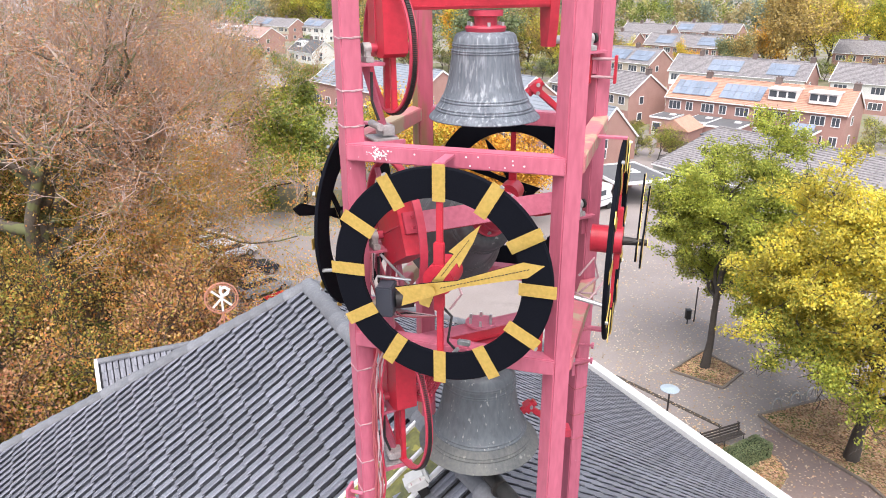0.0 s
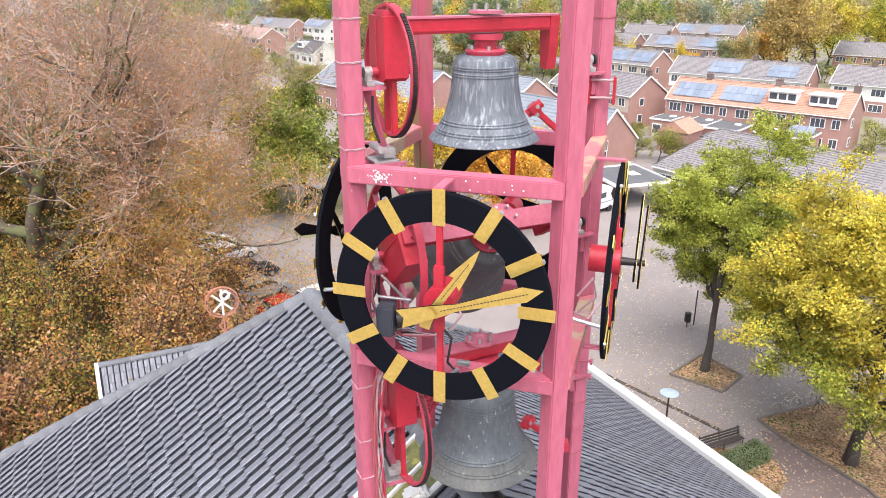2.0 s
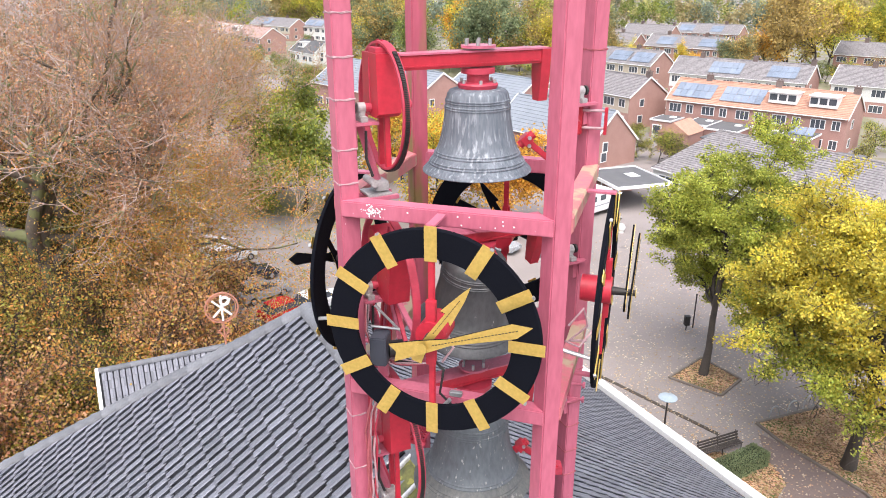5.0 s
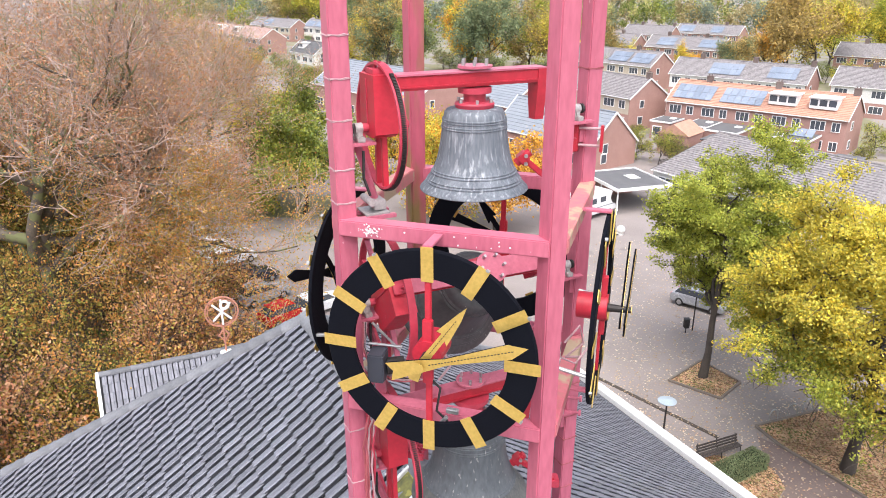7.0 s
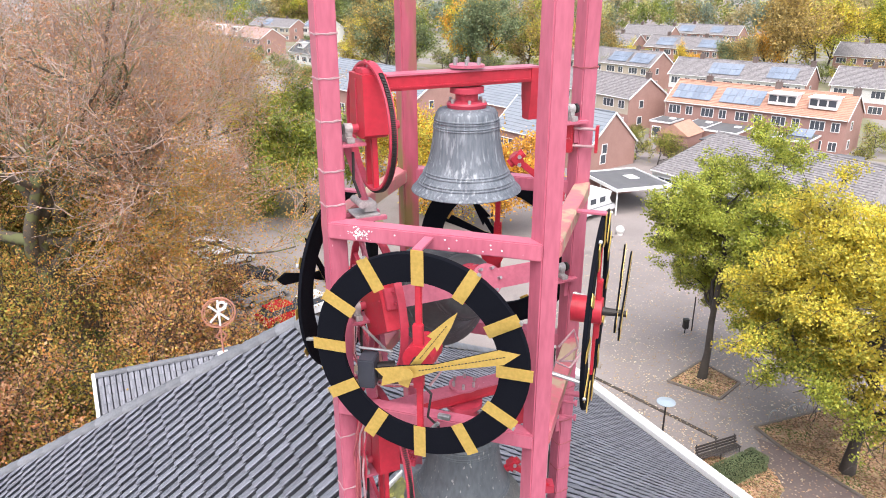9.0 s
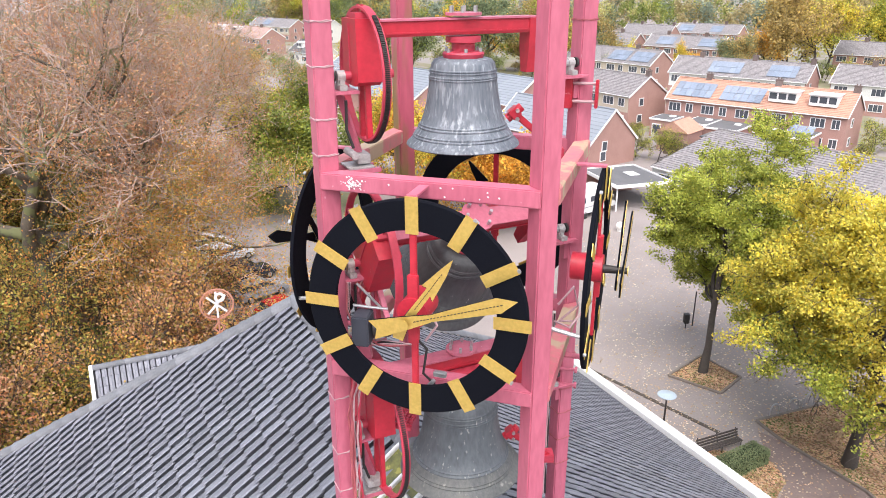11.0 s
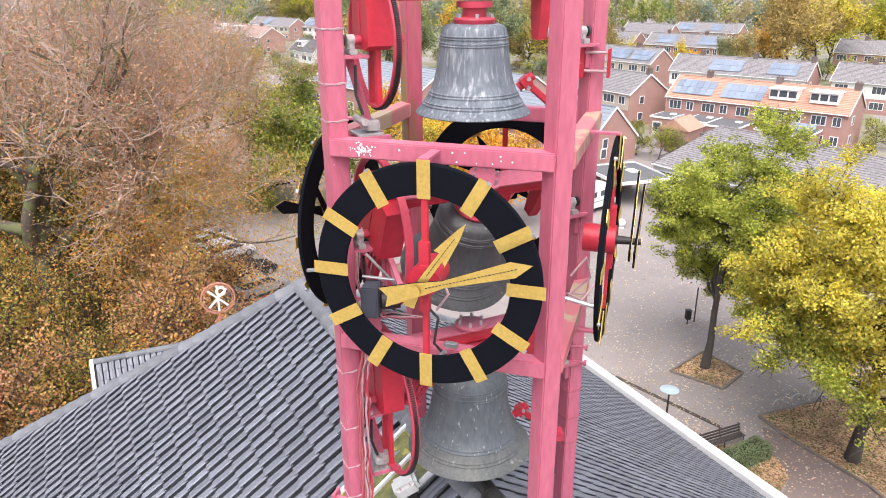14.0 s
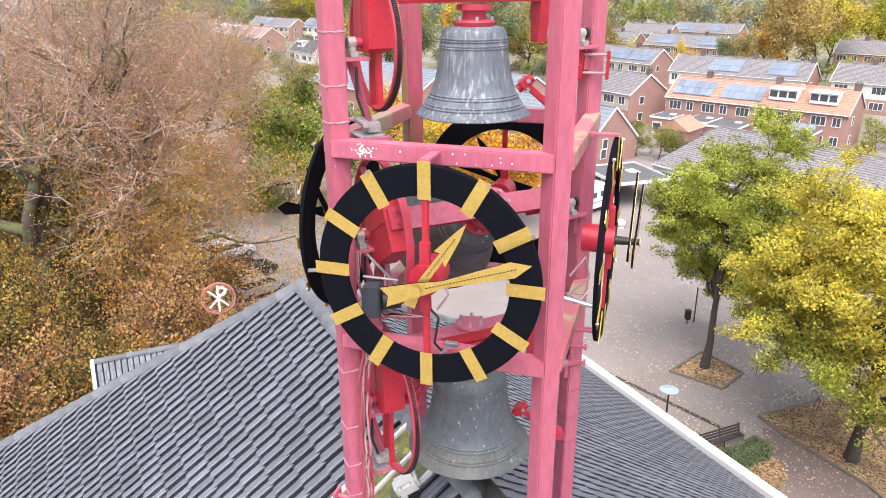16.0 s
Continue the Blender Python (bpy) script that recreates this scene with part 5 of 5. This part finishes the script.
for u in (6.2, 6.34, 6.9):
    bm = B()
    rod(bm, at(u, 0, 0.29), at(u + 0.04, 0, 0.29), 0.105, seg=16)
    part("clamp", bm, IRON, pp)

# chi-rho sign on the annex
cr = thing("roof_sign", pose(-16.0, 17.3, 7.75, 0, 0, 40), "white and copper christogram ring sign on a post", "sign")
COPPER = mat("pale_copper_paint", (0.55, 0.25, 0.18), (0.45, 0.20, 0.14), 0.5, 0, 3, 30, 0.05)
bm = B()
lathe(bm, [(0.66, -0.03), (0.72, -0.03), (0.72, 0.03), (0.66, 0.03), (0.66, -0.03)], 40, pose(0, 0, 2.1, 90))
part("ring", bm, COPPER, cr)
bm = B()
lathe(bm, [(0.58, -0.02), (0.61, -0.02), (0.61, 0.02), (0.58, 0.02), (0.58, -0.02)], 40, pose(0, 0, 2.1, 90))
part("inner_ring", bm, COPPER, cr)
for ang in (45, -45, 0):
    bm = B()
    box(bm, 0, -0.02 if ang else -0.06, 0, 0.085, 0.04, 1.1 if ang else 1.2, pose(0, 0, 2.1, 0, ang, 0))
    part("stroke", bm, WHITE, cr)
bm = B()
lathe(bm, [(0.12, -0.03), (0.22, -0.03), (0.22, 0.03), (0.12, 0.03), (0.12, -0.03)], 24, pose(0.14, -0.06, 2.42, 90))
part("stroke", bm, WHITE, cr)
bm = B()
rod(bm, (0, 0, 0), (0, 0, 1.4), 0.04, seg=8)
part("post", bm, COPPER, cr)
bm = B()
for a in range(4):
    box(bm, 0, 0, 0, 0.05, 0.05, 0.46, pose(0, 0, 0.98, 0, 0, 0) @ pose(0.15 * math.cos(a * math.pi / 2 + math.pi / 4), 0, 0.21 * math.sin(a * math.pi / 2 + math.pi / 4), 0, 145 + 90 * a if a % 2 == 0 else 125 + 90 * a, 0))
part("lozenge", bm, COPPER, cr)
bm = B()
box(bm, 0, 0, 0.0, 0.5, 0.4, 0.35, None, 0.05)
part("flashing", bm, WHITE, cr)

# ---- street ----
lamp = thing("street_lamp", pose(3.05, 26.6, 0), "dark post lamp with a pale round disc head", "lamp")
bm = B()
rod(bm, (0, 0, 0), (0, 0, 3.3), 0.06, 0.04, 12)
rod(bm, (0, 0, 0), (0, 0, 0.6), 0.085, 0.08, 12)
part("post", bm, IRON, lamp)
bm = B()
lathe(bm, [(0, 3.22), (0.12, 3.22), (0.30, 3.28), (0.46, 3.33), (0.47, 3.36), (0.30, 3.43), (0, 3.46)], 32)
part("head", bm, mat("pale_blue_grey_cover", (0.34, 0.41, 0.47), (0.28, 0.34, 0.40), 0.4, 0, 2, 20, 0.05), lamp, "pale blue-grey disc cover", True)

WOODB = mat("weathered_bench_wood", (0.062, 0.05, 0.046), (0.042, 0.036, 0.034), 0.8, 0, 3, 30, 0.3, streak=4)
bench = thing("bench", Matrix.Translation((5.9, 27.5, 0)) @ pose(0, 0, 0, 0, 0, 40.5), "dark weathered slatted park bench", "bench")
for z, y in ((0.85, 0.20), (0.70, 0.17), (0.55, 0.14), (0.44, 0.06), (0.44, -0.08), (0.44, -0.22)):
    bm = B()
    box(bm, 0, y, z, 2.7, 0.11 if z < 0.5 else 0.04, 0.035 if z < 0.5 else 0.11, None, 0.006)
    part("slat", bm, WOODB, bench)
for x in (-1.25, 0, 1.25):
    bm = B()
    tube(bm, [(x, -0.28, 0), (x, -0.24, 0.42), (x, 0.10, 0.42), (x, 0.26, 0.95)], 0.028, 6)
    part("leg", bm, IRON, bench)
    bm = B()
    tube(bm, [(x, 0.10, 0.42), (x, 0.22, 0.0)], 0.028, 6)
    part("leg", bm, IRON, bench)

b_ = thing("litter_bin", pose(4.22, 41.6, 0, 0, 0, 20), "dark metal litter bin on a short post", "bin")
bm = B()
box(bm, 0, 0, 0.72, 0.36, 0.34, 0.66, None, 0.04)
part("bin_body", bm, IRON, b_)
bm = B()
box(bm, 0, 0, 1.08, 0.40, 0.38, 0.05, None, 0.015)
part("lid", bm, RUBBER, b_)
bm = B()
rod(bm, (0, 0, 0), (0, 0, 0.42), 0.04, seg=8)
part("post", bm, IRON, b_)
sp_ = thing("street_post", pose(4.68, 42.1, 0), "thin dark steel post beside a litter bin", "post")
bm = B()
rod(bm, (0, 0, 0), (0, 0, 2.6), 0.045, seg=10)
part("post", bm, IRON, sp_)
bm = B()
rod(bm, (0, 0, 2.6), (0, 0, 2.64), 0.055, seg=10)
part("cap", bm, RUBBER, sp_)

for (x0, y0), (x1, y1) in (((8.73, 31.6), (9.2, 31.9)), ((9.76, 32.5), (10.34, 32.86)), ((10.68, 33.3), (11.25, 33.75)), ((11.66, 34.3), (12.23, 34.74))):
    hp = thing("bicycle_hoop", Matrix(), "bent galvanised steel bicycle hoop", "bicycle stand", "bicycle hoops")
    bm = B()
    d = Vector((x1 - x0, y1 - y0, 0))
    tube(bm, [Vector((x0, y0, 0)) + d * (0.5 - 0.5 * math.cos(a)) + Vector((0, 0, 0.35 + 0.45 * math.sin(a))) for a in np.linspace(0, math.pi, 9)], 0.042, 8)
    part("hoop", bm, STEEL, hp)
    for q in ((x0, y0), (x1, y1)):
        bm = B()
        rod(bm, (*q, 0), (*q, 0.36), 0.03, seg=8)
        part("leg", bm, STEEL, hp)

hedge = thing("hedge", pose(6.82, 26.23, 0, 0, 0, 47), "clipped green box hedge", "hedge")
g2 = np.random.default_rng(14)
hp_ = g2.uniform(-1, 1, (9000, 3))
ax_ = g2.integers(0, 3, 9000)
hp_[np.arange(9000), ax_] = np.sign(hp_[np.arange(9000), ax_]) * g2.uniform(0.9, 1.05, 9000)
hp_ = hp_ * (1.55, 0.5, 0.42) + (0, 0, 0.45)
leaf_cloud("foliage", hp_[hp_[:, 2] > 0.02], 0.085, LEAF_FIR, hedge, 15)
bm = B()
box(bm, 0, 0, 0.40, 2.95, 0.86, 0.78, None, 0.05)
part("core", bm, mat("hedge_shade", (0.025, 0.04, 0.012), (0.035, 0.05, 0.015), 0.95, 0, 4, 20, 0.3), hedge)


def car(x, y, rz, paint, label, category="car", group="parked cars"):
    """A hatchback: x forward."""
    c = thing("car", pose(x, y, 0, 0, 0, rz), label, category, group)
    bm = B()
    low_ = [(-2.05, 0.35), (-2.08, 0.75), (-1.95, 0.95), (-0.9, 0.98), (0.8, 0.95), (1.75, 0.82), (2.08, 0.68), (2.1, 0.4), (1.9, 0.28), (-1.9, 0.28)]
    prism(bm, low_, -0.86, 0.86)
    bmesh.ops.bevel(bm, geom=list(bm.edges), offset=0.06, segments=2, affect="EDGES")
    part("body", bm, paint, c, smooth=True)
    bm = B()
    prism(bm, [(-1.85, 0.93), (-1.45, 1.40), (-0.2, 1.47), (0.35, 1.40), (1.0, 0.93)], -0.72, 0.72)
    bmesh.ops.bevel(bm, geom=list(bm.edges), offset=0.05, segments=2, affect="EDGES")
    part("cabin_glass", bm, GLASS, c, smooth=True)
    bm = B()
    prism(bm, [(-1.5, 1.40), (-1.42, 1.45), (-0.2, 1.50), (0.32, 1.44), (0.36, 1.40)], -0.68, 0.68)
    part("roof", bm, paint, c)
    for wx in (-1.3, 1.3):
        for wy in (-0.8, 0.8):
            bm = B()
            rod(bm, (wx, wy - 0.09, 0.31), (wx, wy + 0.09, 0.31), 0.31, seg=20)
            w_ = part("wheel", bm, RUBBER, c)
            bm = B()
            rod(bm, (wx, wy - 0.10, 0.31), (wx, wy + 0.10, 0.31), 0.19, seg=14)
            part("rim", bm, STEEL, w_)
    for wy in (-0.6, 0.6):
        bm = B()
        box(bm, 2.04, wy, 0.66, 0.10, 0.32, 0.13, None, 0.02)
        part("headlight", bm, STEEL, c)
        bm = B()
        box(bm, -2.04, wy * 1.1, 0.78, 0.08, 0.22, 0.18, None, 0.02)
        part("tail_light", bm, RED, c)
    return c


CARW = mat("white_car_paint", (0.75, 0.76, 0.77), (0.68, 0.69, 0.70), 0.2, 0, 1, 10, 0)
CARR = mat("red_car_paint", (0.55, 0.03, 0.03), (0.48, 0.025, 0.025), 0.2, 0, 1, 10, 0)
CARD = mat("dark_car_paint", (0.04, 0.045, 0.06), (0.06, 0.065, 0.08), 0.2, 0.3, 1, 10, 0)
CARS = mat("silver_car_paint", (0.40, 0.415, 0.44), (0.385, 0.40, 0.425), 0.25, 0.2, 1, 10, 0)
car(-23.5, 35.0, 62, CARR, "red hatchback parked on the paving")
car(-22.0, 37.2, 62, CARW, "white hatchback parked beside a red car")
car(-27.0, 37.5, 62, CARS, "silver hatchback half hidden by leaves")
car(-29.6, 40.2, 62, CARD, "dark hatchback half hidden by leaves")
car(-36.6, 45.0, 62, CARW, "white car parked under the beech")
car(-33.6, 43.4, 62, CARW, "white car parked under thin branches")
car(-39.0, 47.5, 62, CARS, "silver car parked in the row")
passing_car = car(-0.1, 48.6, -22, CARS, "silver hatchback driving across the square", group="")
car(13.5, 48.0, 20, CARW, "white car glimpsed through yellow leaves")
car(-1.0, 133.0, 20, CARW, "white car parked beside the terrace")

van = thing("camper_van", pose(-5.6, 66.0, 0, 0, 0, 58), "white camper van parked by a carport", "camper van")
bm = B()
prism(bm, [(-3.1, 0.5), (-3.15, 2.75), (-2.9, 2.9), (1.6, 2.9), (2.5, 2.55), (2.2, 1.9), (2.6, 1.2), (3.2, 1.0), (3.25, 0.5)], -1.1, 1.1)
bmesh.ops.bevel(bm, geom=list(bm.edges), offset=0.07, segments=2, affect="EDGES")
part("body", bm, CARW, van)
for x in (-2.2, -0.6, 0.9):
    for sy in (-1, 1):
        bm = B()
        box(bm, x, sy * 1.11, 1.95, 0.85, 0.04, 0.55, None, 0.015)
        part("window", bm, GLASS, van)
bm = B()
box(bm, -3.14, 0.1, 2.0, 0.04, 1.0, 0.6, None, 0.015)
part("window", bm, GLASS, van)
for sy in (-1, 1):
    bm = B()
    box(bm, 0, sy * 1.105, 1.2, 5.6, 0.02, 0.10)
    part("stripe", bm, CARS, van)
for wx in (-1.7, 2.1):
    for wy in (-0.98, 0.98):
        bm = B()
        rod(bm, (wx, wy - 0.12, 0.36), (wx, wy + 0.12, 0.36), 0.36, seg=20)
        part("wheel", bm, RUBBER, van)

cp = thing("carport", pose(-2.4, 72.0, 0, 0, 0, 35), "flat-roofed carport with white fascia", "carport")
bm = B()
box(bm, 0, 0, 2.72, 6.4, 7.5, 0.1)
part("roof", bm, BITUMEN, cp)
for x0, y0, sx_, sy_ in ((0, -3.8, 6.6, 0.12), (0, 3.8, 6.6, 0.12), (-3.26, 0, 0.12, 7.5), (3.26, 0, 0.12, 7.5)):
    bm = B()
    box(bm, x0, y0, 2.74, sx_, sy_, 0.34)
    part("fascia", bm, WHITE, cp)
for x0 in (-3.0, 3.0):
    for y0 in (-3.5, 0, 3.5):
        bm = B()
        box(bm, x0, y0, 1.33, 0.12, 0.12, 2.66)
        part("post", bm, WHITE, cp)
bm = B()
box(bm, 0, 3.4, 1.33, 6.0, 0.15, 2.6)
part("back_wall", bm, BRICK, cp)
bm = B()
box(bm, 1.0, 0.5, 2.80, 1.2, 1.6, 0.06, None, 0.01)
part("skylight", bm, WHITE, cp)

ball = thing("stone_ball", pose(-1.9, 61.3, 0), "pale stone ball on a low foot", "ball")
bm = B()
lathe(bm, [(0, 0), (0.30, 0), (0.30, 0.10), (0.25, 0.13)] + [(0.42 * math.sin(a), 0.50 - 0.42 * math.cos(a)) for a in np.linspace(0.6, math.pi, 14)], 28)
part("ball", bm, RENDERW, ball, smooth=True)

# sheds and fences between the terraces
for x, y, rz, w_, l_, h_, m_ in ((8, 98, -24, 3.2, 4.0, 2.5, BITUMEN), (13, 95.5, -24, 3.0, 4.0, 2.5, BITUMEN), (18, 92.5, -24, 3.0, 4.0, 2.4, BITUMEN), (3.0, 100.5, -24, 4.4, 5, 2.7, TERRA), (22.5, 90, -24, 3.0, 4.0, 2.5, BITUMEN)):
    sh = thing("garden_shed", pose(x, y, 0, 0, 0, rz), "brick garden shed with a low roof", "shed", "garden sheds")
    bm = B()
    box(bm, 0, 0, h_ / 2, w_, l_, h_)
    part("wall", bm, BRICK, sh)
    bm = B()
    if m_ is TERRA:
        prism(bm, [(-w_ / 2 - 0.2, h_), (0, h_ + 1.5), (w_ / 2 + 0.2, h_)], -l_ / 2 - 0.2, l_ / 2 + 0.2)
    else:
        box(bm, 0, 0, h_ + 0.08, w_ + 0.3, l_ + 0.3, 0.16)
    part("roof", bm, m_, sh)
    bm = B()
    box(bm, 0, -l_ / 2 - 0.03, 1.0, 0.9, 0.05, 2.0)
    part("door", bm, WHITE, sh)
back = Vector((24.2 - 0.49, 102.0 - 112.5, 0)).normalized()
out_ = Vector((back.y, -back.x, 0))
for s0, w_, l_, h_ in ((1.6, 3.2, 4.5, 2.7), (7.4, 3.4, 5.5, 2.9), (11.6, 4.6, 6.5, 2.8), (17.0, 3.0, 4.2, 2.6), (21.2, 3.6, 6.0, 2.8)):
    p = Vector((0.49, 112.5, 0)) + back * s0 + out_ * (l_ / 2 + 0.35)
    ex_ = thing("house_extension", pose(p.x, p.y, 0, 0, 0, math.degrees(math.atan2(back.y, back.x))), "flat-roofed brick extension with white fascia behind the terrace", "extension", "house extensions")
    bm = B()
    box(bm, 0, 0, h_ / 2, w_, l_, h_)
    part("wall", bm, BRICK, ex_)
    bm = B()
    box(bm, 0, 0, h_ + 0.06, w_ + 0.1, l_ + 0.1, 0.12)
    part("roof", bm, BITUMEN, ex_)
    for x0, y0, sx_, sy_ in ((0, -l_ / 2 - 0.11, w_ + 0.3, 0.1), (-w_ / 2 - 0.11, 0, 0.1, l_ + 0.1), (w_ / 2 + 0.11, 0, 0.1, l_ + 0.1)):
        bm = B()
        box(bm, x0, y0, h_ + 0.04, sx_, sy_, 0.26)
        part("fascia", bm, WHITE, ex_)
    bm = B()
    box(bm, -w_ * 0.15, -l_ / 2 - 0.04, 1.05, 1.5, 0.06, 2.05)
    dr_ = part("door", bm, WHITE, ex_)
    bm = B()
    box(bm, -w_ * 0.15, -l_ / 2 - 0.08, 1.25, 1.2, 0.03, 1.3)
    part("pane", bm, GLASS, dr_)
    bm = B()
    box(bm, w_ * 0.2, l_ * 0.15, h_ + 0.2, 0.9, 0.9, 0.22, None, 0.05)
    part("roof_light", bm, WHITE, ex_)
sa_ = thing("solar_rack", pose(18.82, 101.54, 2.95, 0, 0, math.degrees(math.atan2(back.y, back.x))), "tilted rack of three pale solar panels on a flat roof", "solar panels")
for k in range(3):
    bm = B()
    box(bm, -1.1 + 1.1 * k, 0, 0.55, 1.02, 1.65, 0.05, pose(0, 0, 0, 30, 0, 0))
    part("solar_panel", bm, SOLAR, sa_)
    for dy, hh in ((-0.55, 0.14), (0.40, 0.72)):
        bm = B()
        box(bm, -1.1 + 1.1 * k, dy, hh / 2, 0.06, 0.06, hh)
        part("strut", bm, STEEL, sa_)
FENCE = mat("weathered_fence_wood", (0.16, 0.12, 0.09), (0.11, 0.085, 0.065), 0.85, 0, 1, 15, 0.3)
fn = thing("garden_fence", Matrix(), "weathered wooden garden fence between gardens", "fence")
for k in range(14):
    p = Vector((1.0, 96.5, 0)).lerp(Vector((24, 86, 0)), k / 14)
    q = Vector((1.0, 96.5, 0)).lerp(Vector((24, 86, 0)), (k + 0.95) / 14)
    bm = B()
    beam(bm, p + Vector((0, 0, 0.9)), q + Vector((0, 0, 0.9)), 0.05, 1.8, 0)
    part("panel", bm, FENCE, fn)

# ---- single roof tiles of the near slope ----
for q in near_pick:
    ob = new("roof_tile", tile_mesh)
    ob.parent = roof
    ob.matrix_world = q


# ---- what moves ----
def motions():
    rows = []
    for i in range(81):
        t = i * 0.2
        ang = -63 * math.cos(math.tau * (t + 0.05) / 2.275)
        rows.append((t, pose(0, 0, 20.46, 0, 0, AXIS) @ pose(0, 0, 0, -ang)))
    walk(middle_bell, rows)
    rows = []
    for i in range(81):
        t = i * 0.2
        ang = 4 * math.exp(-t / 4.5) * math.cos(math.tau * (t - 0.5) / 2.05)
        rows.append((t, pose(0, 0, 22.20, 0, 0, AXIS) @ pose(0, 0, 0, -ang)))
    walk(upper_bell, rows)
    # the silver car crosses the square behind the tower and the oaks
    drive = [(0, -50, 72), (1.5, -38, 64.2), (3, -27, 58.2), (4.2, -18.8, 55.2), (5.3, -9.6, 52.3), (6.4, -0.1, 48.6), (7.1, 6.1, 46.0), (7.6, 10.2, 44.0), (9, 21.0, 39.8), (11, 34, 35.5), (13, 42, 33.5), (16, 42, 33.5)]
    rows = []
    for k, (t, x, y) in enumerate(drive):
        a, b = drive[max(0, k - 1)], drive[min(len(drive) - 1, k + 1)]
        rows.append((t, pose(x, y, 0, 0, 0, math.degrees(math.atan2(b[2] - a[2], b[1] - a[1])))))
    walk(passing_car, rows)


motions()
